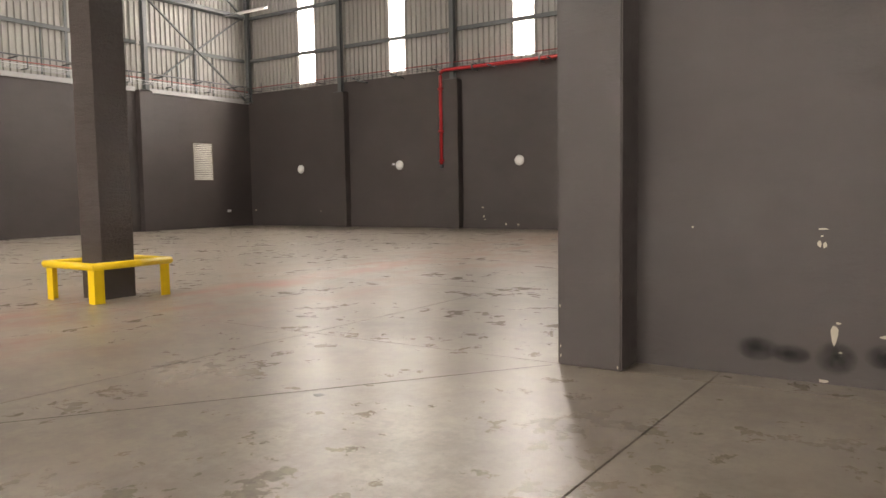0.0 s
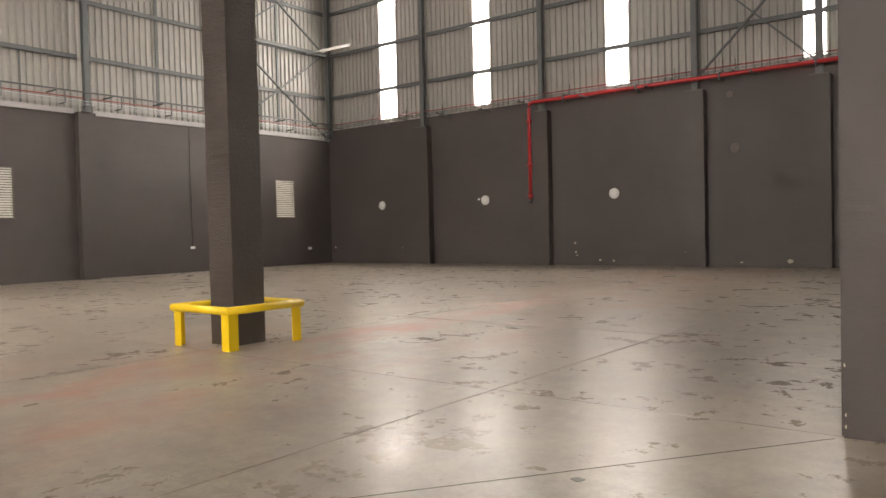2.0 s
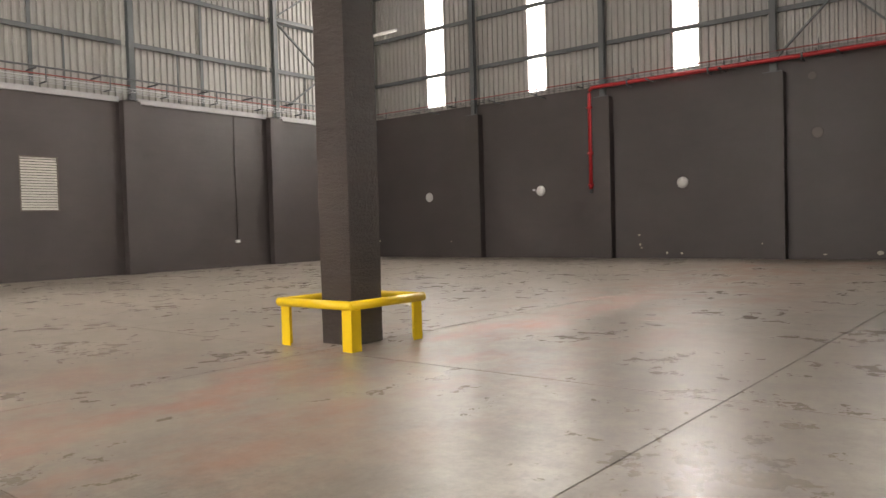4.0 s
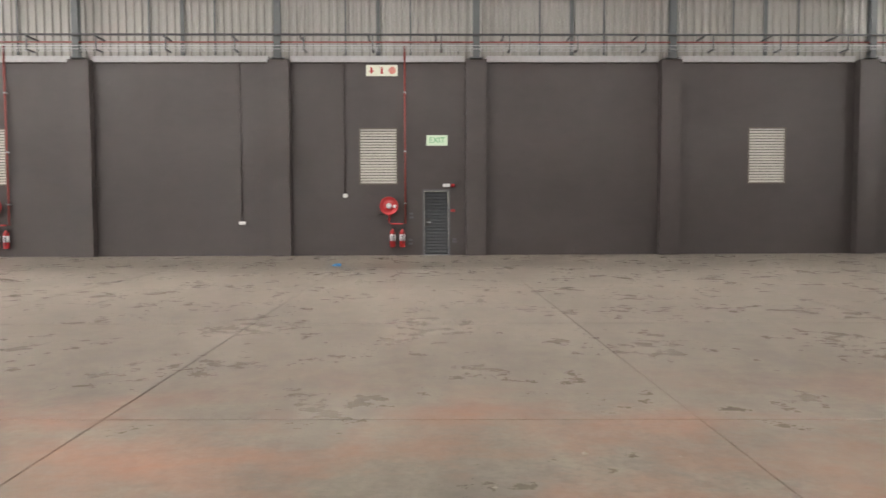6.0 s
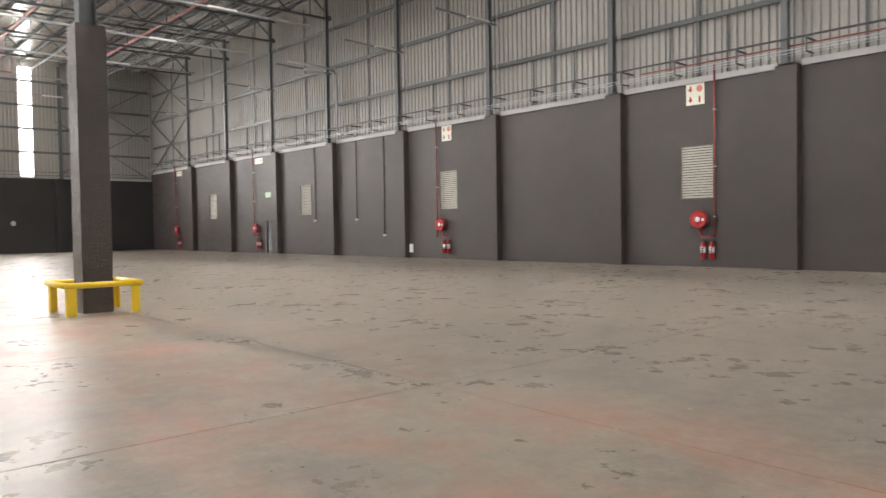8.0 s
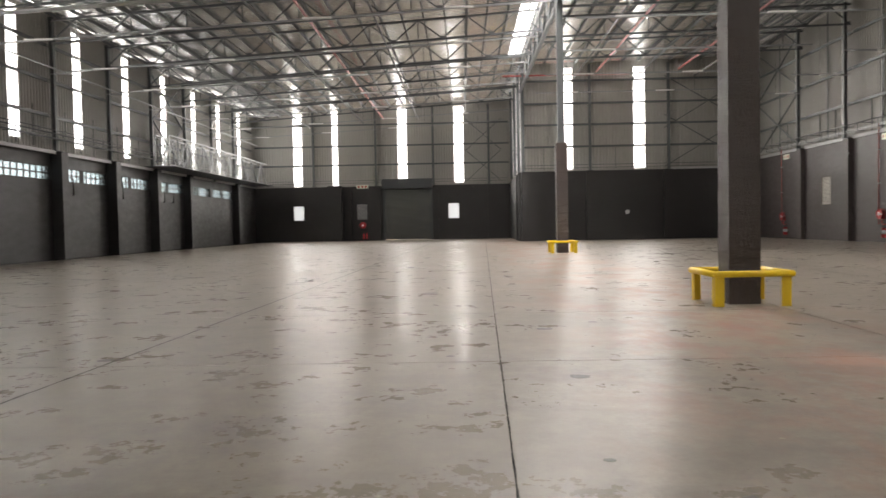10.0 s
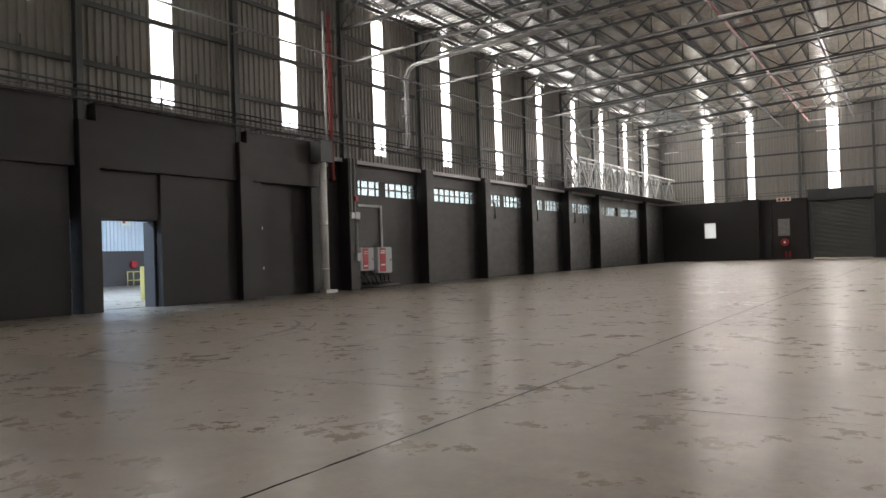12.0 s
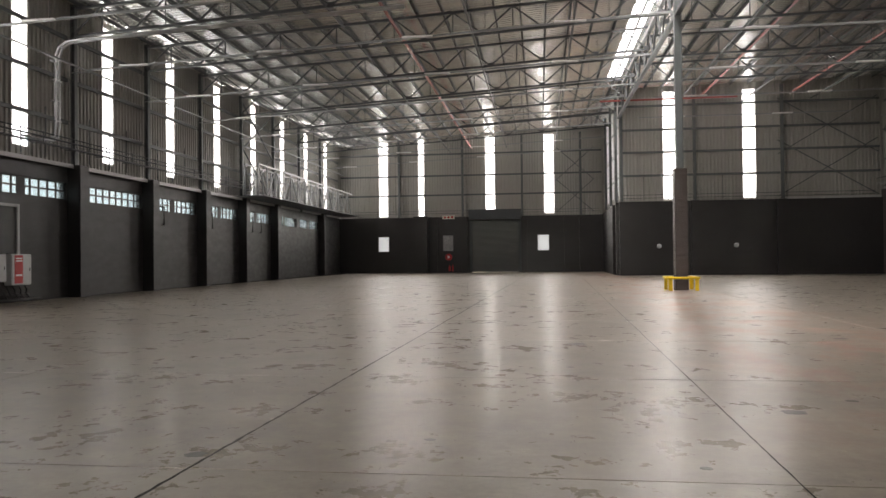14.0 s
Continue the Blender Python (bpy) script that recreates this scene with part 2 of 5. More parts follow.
def boxpart(name, dims, mat, parent=None, label="", bevel=0.0):
    bm = bmesh.new()
    box(bm, *dims)
    return part(name, bm, mat, parent, label, bevel)


def structure(ob, label, category):
    return tagged(ob, label, category, kind="structure")


def thing(name, label, category, group="", at=(0, 0, 0)):
    ob = new(name)
    ob.location = at
    return tagged(ob, label, category, group)


def pierced_wall(bm, axis, p0, p1, a0, a1, z0, z1, holes):
    """A slab between planes p0 and p1 across axis, along a0..a1, with rectangular holes (a0, a1, z0, z1) right through it."""
    ca = sorted({a0, a1, *[h[0] for h in holes], *[h[1] for h in holes]})
    cz = sorted({z0, z1, *[h[2] for h in holes], *[h[3] for h in holes]})
    ca, cz = [c for c in ca if a0 <= c <= a1], [c for c in cz if z0 <= c <= z1]
    vs = {}

    def vert(p, i, k):
        if (p, i, k) not in vs:
            q = (p0, p1)[p]
            vs[(p, i, k)] = bm.verts.new((q, ca[i], cz[k]) if axis == 'x' else (ca[i], q, cz[k]))
        return vs[(p, i, k)]

    def solid(i, k):
        if not (0 <= i < len(ca) - 1 and 0 <= k < len(cz) - 1):
            return False
        a, z = (ca[i] + ca[i + 1]) / 2, (cz[k] + cz[k + 1]) / 2
        return not any(h[0] < a < h[1] and h[2] < z < h[3] for h in holes)

    for i in range(len(ca) - 1):
        for k in range(len(cz) - 1):
            if not solid(i, k):
                continue
            for p in (0, 1):
                bm.faces.new([vert(p, i, k), vert(p, i + 1, k), vert(p, i + 1, k + 1), vert(p, i, k + 1)])
            for di, dk, e in ((-1, 0, ((i, k), (i, k + 1))), (1, 0, ((i + 1, k), (i + 1, k + 1))), (0, -1, ((i, k), (i + 1, k))), (0, 1, ((i, k + 1), (i + 1, k + 1)))):
                if not solid(i + di, k + dk):
                    bm.faces.new([vert(0, *e[0]), vert(0, *e[1]), vert(1, *e[1]), vert(1, *e[0])])


def sheeting(bm, axis, plane, side, a0, a1, z0, z1, holes, pitch=0.25, depth=0.06):
    """Trapezoidal profiled sheeting along a wall, both faces, with gaps for the strips (a0, a1, z0, z1). z1 may be a function."""
    top = z1 if callable(z1) else (lambda a: z1)
    cuts = sorted({a0, a1, *[h[0] for h in holes], *[h[1] for h in holes]})

    def seg(u0, u1, b, t):
        a = u0
        prof = []
        while a < u1 - 1e-6:
            for f, d in ((0, 0), (0.32, 0), (0.44, depth), (0.88, depth)):
                q = a + f * pitch
                if q < u1:
                    prof.append((q, d))
            a += pitch
        prof.append((u1, 0))
        for off in (0.0, 0.012):
            row = []
            for q, d in prof:
                c = plane + side * (d + off)
                tt = t(q)
                lo, hi = ((c, q, b), (c, q, tt)) if axis == 'x' else ((q, c, b), (q, c, tt))
                row.append((bm.verts.new(lo), bm.verts.new(hi)))
            for m, n in zip(row, row[1:]):
                bm.faces.new((m[0], n[0], n[1], m[1]))

    for u0, u1 in zip(cuts, cuts[1:]):
        mid = (u0 + u1) / 2
        h = next((h for h in holes if h[0] < mid < h[1]), None)
        if h is None:
            seg(u0, u1, z0, top)
        else:
            if h[2] > z0 + 0.05:
                seg(u0, u1, z0, lambda q: h[2])
            if h[3] < top(mid) - 0.05:
                seg(u0, u1, h[3], top)


# ---- openings ----
VENTS = [(-2.745 - 12.0 * k, -1.555 - 12.0 * k) for k in range(5)] + [(9.39, 10.58), (21.75, 22.9)]
WEST_DOORS = [(-0.79, 0.07), (-42.79, -41.94)]
NORTH_STRIPS = [(-25.2, -24.2), (-19.88, -19.05), (-13.86, -12.97), (-7.1, -6.45)]
EAST_STRIPS = [(-19.9 - 5.72 * k - 0.42, -19.9 - 5.72 * k + 0.42) for k in range(-3, 10)]
SOUTH_STRIPS = [(9.87, 10.7), (6.33, 6.87), (-0.43, 0.42), (-5.96, -5.07)]
BLOCK_STRIPS = [(-14.46, -13.6), (-20.06, -19.19)]
SOUTH_WINDOWS = [(9.74, 10.83, 2.03, 3.51), (-5.49, -4.36, 2.0, 3.55)]
NORTH_WINDOW = (-5.42, -4.24, 3.55, 4.9)

# ---- lower walls ----
bm = bmesh.new()
pierced_wall(bm, 'x', XW - 0.35, XW, YB - 0.3, YN + 0.4, 0, 5.95, [(a, b, 2.2, 3.95) for a, b in VENTS] + [(a, b, -1, 2.05) for a, b in WEST_DOORS])
wall_west = structure(part("wall_west", bm, M_WALL), "dark brown painted masonry wall with pilasters", "wall")
bm = bmesh.new()
pierced_wall(bm, 'y', YN, YN + 0.35, XW, XE, 0, 6.45, [NORTH_WINDOW])
wall_north = structure(part("wall_north", bm, M_WALL), "dark brown painted masonry wall with pilasters", "wall")
bm = bmesh.new()
pierced_wall(bm, 'y', YB - 0.35, YB, XW, XB, 0, 5.4, [])
wall_block = structure(part("wall_south_block", bm, M_WALL_DARKER), "dark painted masonry end wall below pale sheeting", "wall")
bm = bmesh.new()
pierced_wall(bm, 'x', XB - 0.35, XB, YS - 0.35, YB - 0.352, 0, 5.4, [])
wall_return = structure(part("wall_return", bm, M_WALL_DARKER), "dark painted masonry return wall", "wall")
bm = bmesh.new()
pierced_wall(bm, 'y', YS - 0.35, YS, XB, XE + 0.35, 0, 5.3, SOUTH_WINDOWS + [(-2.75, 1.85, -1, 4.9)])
wall_south = structure(part("wall_south", bm, M_WALL_DARKER), "dark painted masonry end wall with a roller door", "wall")
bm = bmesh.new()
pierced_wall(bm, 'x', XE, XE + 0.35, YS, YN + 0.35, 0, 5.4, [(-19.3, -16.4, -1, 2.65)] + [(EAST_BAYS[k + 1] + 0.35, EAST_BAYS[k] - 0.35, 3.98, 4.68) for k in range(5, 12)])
wall_east = structure(part("wall_east", bm, M_WALL_DARKER), "dark painted masonry wall with pilasters and clerestory windows", "wall")
bm = bmesh.new()
box(bm, -2.6, XE, 5.635, 5.935, 0, 6.1)
wall_partition = structure(part("wall_partition", bm, M_WALL), "dark brown painted partition wall with chipped paint", "wall")


def pilaster(parent, x0, x1, y0, y1, z1, mat=None):
    boxpart("pilaster", (x0, x1, y0, y1, 0, z1), mat or parent.data.materials[0], parent, bevel=0.012)


for y in WEST_BAYS:
    pilaster(wall_west, XW + 0.001, XW + 0.3, y - 0.32, y + 0.32, 6.0)
for x in NORTH_BAYS:
    pilaster(wall_north, x - 0.34, x + 0.34, YN - 0.35, YN - 0.001, 6.0)
for k, y in enumerate(EAST_BAYS):
    if k != 11:
        pilaster(wall_east, XE - 0.58, XE - 0.001, y - 0.3, y + 0.3, 5.4)
for x in (-15.72, -21.7):
    pilaster(wall_block, x - 0.3, x + 0.3, YB + 0.001, YB + 0.25, 5.4)
pilaster(wall_partition, -2.865, -2.31, 5.25, 5.635, 6.1)

# ---- upper sheeting ----
bm = bmesh.new()
sheeting(bm, 'x', XW - 0.22, -1, YB - 0.3, YN + 0.4, 5.95, 14.3, [])
upper_west = structure(part("upper_wall_west", bm, M_CLAD), "off-white profiled steel sheeting above the masonry", "wall cladding")
bm = bmesh.new()
sheeting(bm, 'y', YN + 0.2, 1, XW - 0.3, XE + 0.3, 6.4, 14.6, [(a, b, 6.7, 13.2) for a, b in NORTH_STRIPS])
upper_north = structure(part("upper_wall_north", bm, M_CLAD), "off-white profiled steel sheeting with translucent strips", "wall cladding")
bm = bmesh.new()
sheeting(bm, 'x', XE + 0.2, 1, YS - 0.3, YN + 0.3, 5.35, 12.6, [(a, b, 6.37 if a > -28 else 5.87, 12.0) for a, b in EAST_STRIPS])
upper_east = structure(part("upper_wall_east", bm, M_CLAD), "off-white profiled steel sheeting with translucent strips", "wall cladding")
bm = bmesh.new()
sheeting(bm, 'y', YS - 0.2, -1, XB - 0.2, XE + 0.3, 5.25, 14.0, [(a, b, 5.42 if a > 1 else 5.55 if a < -1 else 5.95, 12.9) for a, b in SOUTH_STRIPS])
upper_south = structure(part("upper_wall_south", bm, M_CLAD), "off-white profiled steel sheeting with translucent strips", "wall cladding")
bm = bmesh.new()
sheeting(bm, 'y', YB - 0.2, -1, XW - 0.3, XB, 5.35, 14.3, [(a, b, 5.57, 13.4) for a, b in BLOCK_STRIPS])
upper_block = structure(part("upper_wall_block", bm, M_CLAD), "off-white profiled steel sheeting with translucent strips", "wall cladding")
bm = bmesh.new()
sheeting(bm, 'x', XB - 0.2, -1, YS - 0.2, YB - 0.24, 5.35, 14.3, [])
upper_return = structure(part("upper_wall_return", bm, M_CLAD), "off-white profiled steel sheeting above the return wall", "wall cladding")


def strip(parent, axis, plane, side, a0, a1, z0, z1, target):
    """Translucent daylight strip with its sheet lengths and the daylight behind it."""
    z = z0
    while z < z1 - 0.05:
        t = min(z + 2.05, z1)
        bm = bmesh.new()
        p, q = sorted((plane + side * 0.02, plane + side * 0.03))
        if axis == 'x':
            box(bm, p, q, a0 - 0.03, a1 + 0.03, z, t - 0.012)
        else:
            box(bm, a0 - 0.03, a1 + 0.03, p, q, z, t - 0.012)
        ob = part("translucent_sheet", bm, M_PANE, parent, "white translucent daylight sheet")
        ob.visible_shadow = False
        z = t
    c, m = plane + side * 0.12, (a0 + a1) / 2
    zc = (z0 + z1) / 2
    eye = (c, m, zc) if axis == 'x' else (m, c, zc)
    to = (c - side, m, zc) if axis == 'x' else (m, c - side, zc)
    daylight(*eye, a1 - a0, z1 - z0, to, DAYLIGHT * (0.38 if plane > 20 else 0.36 if plane > 14 else 1.1))


for a, b in NORTH_STRIPS:
    strip(upper_north, 'y', YN + 0.2, 1, a, b, 6.7, 13.2, None)
for a, b in EAST_STRIPS:
    strip(upper_east, 'x', XE + 0.2, 1, a, b, 6.37 if a > -28 else 5.87, 12.0, None)
for a, b in SOUTH_STRIPS:
    strip(upper_south, 'y', YS - 0.2, -1, a, b, 5.42 if a > 1 else 5.55 if a < -1 else 5.95, 12.9, None)
for a, b in BLOCK_STRIPS:
    strip(upper_block, 'y', YB - 0.2, -1, a, b, 5.57, 13.4, None)

# ---- girts and posts on the sheeting ----
GIRTS = (8.05, 10.1, 12.15)


def cee(bm, a, b, depth, side):
    """A light C-section rail from a to b: web and two lips."""
    a, b, s = Vector(a), Vector(b), Vector(side)
    up = Vector((0, 0, 1))
    beam(bm, a, b, 0.012, 0.16)
    for dz in (-0.075, 0.075):
        beam(bm, a + s * depth / 2 + up * dz, b + s * depth / 2 + up * dz, depth, 0.012)


def girts(parent, axis, plane, side, posts, a0, a1, heights):
    cuts = sorted({a0, a1, *[p for p in posts if a0 < p < a1]})
    for z in heights:
        for u0, u1 in zip(cuts, cuts[1:]):
            bm = bmesh.new()
            p = plane - side * 0.08
            if axis == 'x':
                cee(bm, (p, u0 + 0.08, z), (p, u1 - 0.08, z), 0.07, (side, 0, 0))
            else:
                cee(bm, (u0 + 0.08, p, z), (u1 - 0.08, p, z), 0.07, (0, side, 0))
            part("girt", bm, M_STEEL, parent)


def steel_post(parent, axis, plane, side, a, z0, z1, w=0.2, d=0.2):
    """I-section post: two flanges, a web and a base plate."""
    bm = bmesh.new()
    c = plane - side * (d / 2 + 0.02)
    for off in (-d / 2 + 0.008, d / 2 - 0.008):
        if axis == 'x':
            box(bm, c + off - 0.006, c + off + 0.006, a - w / 2, a + w / 2, z0, z1)
        else:
            box(bm, a - w / 2, a + w / 2, c + off - 0.006, c + off + 0.006, z0, z1)
    if axis == 'x':
        box(bm, c - d / 2 + 0.015, c + d / 2 - 0.015, a - 0.006, a + 0.006, z0, z1)
        box(bm, c - d / 2 - 0.08, c + d / 2, a - w / 2 - 0.08, a + w / 2 + 0.08, z0 - 0.02, z0)
    else:
        box(bm, a - 0.006, a + 0.006, c - d / 2 + 0.015, c + d / 2 - 0.015, z0, z1)
        box(bm, a - w / 2 - 0.08, a + w / 2 + 0.08, c - d / 2 - 0.08, c + d / 2, z0 - 0.02, z0)
    part("post", bm, M_STEEL, parent)


girts(upper_west, 'x', XW - 0.2, -1, WEST_BAYS, YB, YN, GIRTS)
girts(upper_north, 'y', YN + 0.18, 1, NORTH_BAYS, XW, XE, GIRTS)
girts(upper_east, 'x', XE + 0.18, 1, EAST_BAYS, YS, YN, (7.2, 8.95, 10.7))
girts(upper_south, 'y', YS - 0.18, -1, [8.7, 2.6, -3.0, -8.4], XB, XE, (7.4, 9.25, 11.3))
girts(upper_block, 'y', YB - 0.18, -1, [-15.75, -21.8], XW, XB, (7.3, 9.0, 10.65, 12.4))
for y in WEST_BAYS:
    steel_post(upper_west, 'x', XW + 0.2, -1, y, 6.03, 13.9)
for x in NORTH_BAYS + [-28.3]:
    steel_post(upper_north, 'y', YN + 0.0, 1, x, 6.03, 14.0)
for y in EAST_BAYS:
    steel_post(upper_east, 'x', XE + 0.0, 1, y, 5.43, 12.1)
for x in (8.7, 2.6, -3.0, -8.4):
    steel_post(upper_south, 'y', YS, -1, x, 5.33, 13.0)
for x in (-15.75, -21.8, -10.57):
    steel_post(upper_block, 'y', YB, -1, x, 5.43, 13.6)

# ---- floor ----
bm = bmesh.new()
box(bm, XW - 6, XE + 0.6, YS - 2, YN + 2, -0.25, -0.03)
floor = structure(part("floor", bm, M_JOINT), "polished concrete warehouse floor with saw-cut joints and orange dust", "floor")
SKEW = 0.027                 # the joints run slightly off the walls
xs = [-31.6, -27.4, -23.1, -18.8, -14.6, -10.38, -5.88, -1.78, 2.5, 6.8, 11.1, 15.4]
ys = [1.25 - 4.03 * k for k in range(-6, 20)][::-1]
slabs = {}
for xa, xb in zip(xs, xs[1:]):
    w = round((xb - xa) / 2 - 0.003, 4)
    if w not in slabs:
        bm = bmesh.new()
        box(bm, -w, w, -2.012, 2.012, -0.03, 0)
        for v in bm.verts:
            v.co.x += SKEW * v.co.y
        slabs[w] = finish(bm, "slab", M_FLOOR, 0.003)
    for ya in ys[:-1]:
        yc = ya + 4.03 / 2
        o = new("slab", slabs[w])
        o.parent = floor
        o.location = ((xa + xb) / 2 + SKEW * yc, yc, 0)

bm = bmesh.new()
beam(bm, (-5.85, 1.25, 0.0), (-2.9, 5.2, 0.0), 0.007, 0.003)
part("diagonal_joint", bm, M_JOINT, floor, "thin dark diagonal joint cut in the floor")


def sealant(x, y0, y1, w, seed):
    """Crumbling sealant along a joint: a strip with ragged edges."""
    rnd = random.Random(seed)
    bm = bmesh.new()
    last, y = None, y0
    while y < y1:
        h0, h1 = w / 2 * rnd.uniform(0.4, 1.5), w / 2 * rnd.uniform(0.4, 1.5)
        pair = [bm.verts.new((x + SKEW * y - h0, y, 0.0012)), bm.verts.new((x + SKEW * y + h1, y, 0.0012))]
        if last:
            bm.faces.new((last[0], last[1], pair[1], pair[0]))
        last = pair
        y += 0.12
    part("joint_sealant", bm, M_JOINT, floor, "dark crumbling sealant in a floor joint")


sealant(-1.78, -70.0, 0.8, 0.026, 3)
sealant(-5.88, -60.0, 0.8, 0.013, 4)

# ---- roof ----
def roof(bm, x0, x1, y0, y1, holes):
    """Profiled roof sheets running up the slope."""
    pitch, y, k = 0.3, y0, 0
    prof = []
    while y < y1:
        for f, d in ((0, 0), (0.3, 0), (0.42, 0.06), (0.88, 0.06)):
            prof.append((y + f * pitch, d))
        y += pitch
    xs = sorted({x0, x1, *[h[0] for h in holes], *[h[1] for h in holes]})
    for xa, xb in zip(xs, xs[1:]):
        for (ya, da), (yb, db) in zip(prof, prof[1:]):
            if any(h[0] <= xa and xb <= h[1] and h[2] <= ya and yb <= h[3] for h in holes):
                continue
            vs = [bm.verts.new(p) for p in ((xa, ya, roof_z(xa + 1e-3) + da), (xb, ya, roof_z(xb - 1e-3) + da), (xb, yb, roof_z(xb - 1e-3) + db), (xa, yb, roof_z(xa + 1e-3) + db))]
            bm.faces.new(vs)


# valley roof light; north of y -34 it is unseen, lengthened for more light
SKY = (-10.2, -9.3, -58.0, -14.0)
# unseen roof light added over the west hall to brighten it
SKY_FILL = (-18.6, -17.6, -33.0, 11.0)
bm = bmesh.new()
roof(bm, XC, XE + 0.5, YS - 0.5, YN + 0.6, [SKY])
ceiling_east = structure(part("ceiling_east", bm, M_FOIL), "silver foil-faced profiled roof sheeting", "ceiling")
bm = bmesh.new()
roof(bm, XW - 0.5, XC, YB - 0.5, YN + 0.6, [SKY_FILL])
ceiling_west = structure(part("ceiling_west", bm, M_FOIL), "silver foil-faced profiled roof sheeting", "ceiling")
for hole, n, power in ((SKY, 11, 0.42), (SKY_FILL, 11, 0.21)):
    xm = (hole[0] + hole[1]) / 2
    for k in range(n):
        ya = hole[2] + k * 4
        ob = boxpart("sky_or_fill_sheet", (hole[0], hole[1], ya + 0.03, ya + 3.97, roof_z(xm) + 0.02, roof_z(xm) + 0.03), M_PANE)
        ob.visible_shadow = False
        structure(ob, "white translucent sheet of the valley roof light or the added one", "skylight")
    ym = (hole[2] + hole[3]) / 2
    daylight(xm, ym, roof_z(xm) + 0.15, hole[1] - hole[0], hole[3] - hole[2], (xm, ym, 0), SKYLIGHT * power)


def roof_truss(y, x0, x1, deep, panels):
    """Lattice truss across the hall: chords, posts and diagonals."""
    t = thing("roof_truss", "grey painted steel lattice roof truss", "truss", "trusses under the roof")
    zt = lambda x: roof_z(x) - 0.28
    top, bot = bmesh.new(), bmesh.new()
    e = 0.02
    beam(top, (x0, y, zt(x0 + e)), (x1, y, zt(x1 - e)), 0.12, 0.10)
    beam(bot, (x0, y, zt(x0 + e) - deep), (x1, y, zt(x1 - e) - deep), 0.12, 0.10)
    part("top_chord", top, M_TRUSS, t)
    part("bottom_chord", bot, M_TRUSS, t)
    n = panels
    web = bmesh.new()
    for k in range(n):
        xa, xb = x0 + (x1 - x0) * k / n, x0 + (x1 - x0) * (k + 1) / n
        xm = (xa + xb) / 2
        beam(web, (xa, y, zt(xa + e) - deep), (xm, y, zt(xm)), 0.06)
        beam(web, (xm, y, zt(xm)), (xb, y, zt(xb - e) - deep), 0.06)
        beam(web, (xm, y, zt(xm)), (xm, y, zt(xm) - deep), 0.045)
    part("lattice", web, M_TRUSS, t)
    for k in range(n + 1):
        x = x0 + (x1 - x0) * k / n
        x = min(max(x, x0 + 0.15), x1 - 0.15)
        boxpart("gusset", (x - 0.13, x + 0.13, y - 0.035, y + 0.035, zt(x) - deep - 0.02, zt(x) - deep + 0.16), M_TRUSS, t)
    return t


for y in [p for p in EAST_BAYS] + [6.25, 12.0, 17.75, 23.5]:
    if y > YS and not any(abs(y - q) < 2 for q in EAST_BAYS if q != y and q > y):
        roof_truss(y, XC, XE, 1.15, 9)
for y in WEST_BAYS:
    roof_truss(y, XW, XC, 1.15, 7)


def purlins(x0, x1, y0, y1, step):
    x = x0 + step / 2
    while x < x1:
        bm = bmesh.new()
        z = roof_z(x) - 0.12
        cee(bm, (x, y0, z), (x, y1, z), 0.06, (1, 0, 0))
        tagged(part("purlin", bm, M_TRUSS), "grey steel purlin under the roof sheets", "purlin", "purlins under the roof", "structure")
        x += step


purlins(XC, XE, YS, YN, 1.2)
purlins(XW, XC, YB, YN, 1.2)
for x, y0 in ((9.0, YS), (3.7, YS), (-1.6, YS), (-6.2, YS), (-14.4, YB), (-19.1, YB), (-23.8, YB)):
    bm = bmesh.new()
    z = roof_z(x) - 1.43
    beam(bm, (x, y0, z), (x, YN, z), 0.08, 0.08)
    tagged(part("bottom_tie", bm, M_TRUSS), "dark steel tie along the truss bottom chords", "tie", "ties under the roof", "structure")

# valley girder along the columns
g = thing("valley_girder", "pale grey steel lattice girder over the column row", "girder")
bt, bb, bw = bmesh.new(), bmesh.new(), bmesh.new()
zt = roof_z(XC) - 0.45
beam(bt, (XC, YB, zt), (XC, YN, zt), 0.2, 0.16)
beam(bb, (XC, YB, zt - 1.7), (XC, YN, zt - 1.7), 0.2, 0.16)
yy = YB
while yy < YN - 1:
    beam(bw, (XC, yy, zt - 1.7), (XC, yy + 1.4, zt), 0.08)
    beam(bw, (XC, yy + 1.4, zt), (XC, min(yy + 2.8, YN), zt - 1.7), 0.08)
    yy += 2.8
part("top_chord", bt, M_TRUSS, g)
part("bottom_chord", bb, M_TRUSS, g)
part("lattice", bw, M_TRUSS, g)


# ---- columns and their guards ----
def column(x, y):
    """Steel column cased in a dark painted jacket up to five metres."""
    c = thing("column", "tall square column in a dark brown jacket with pale steel above", "column", "columns of the hall", (x, y, 0))
    bm = bmesh.new()
    n = 24
    rows = []
    for k in range(n + 1):
        z = 5.06 * k / n
        w = 0.255 + 0.002 * math.sin(k * 1.7) + 0.002 * math.sin(k * 4.1)
        rows.append([bm.verts.new((sx * w, sy * w, z)) for sx, sy in ((-1, -1), (1, -1), (1, 1), (-1, 1))])
    for a, b in zip(rows, rows[1:]):
        for i in range(4):
            bm.faces.new((a[i], a[(i + 1) % 4], b[(i + 1) % 4], b[i]))
    bm.faces.new(rows[0][::-1])
    bm.faces.new(rows[-1])
    part("jacket", bm, M_WRAP, c, "dark brown painted jacket")
    bm = bmesh.new()
    for o in (-0.14, 0.14):
        box(bm, o - 0.008, o + 0.008, -0.13, 0.13, 5.06, roof_z(XC) - 0.5)
    box(bm, -0.13, 0.13, -0.006, 0.006, 5.06, roof_z(XC) - 0.5)
    part("shaft", bm, M_STEEL, c, "pale grey steel shaft")
    return c


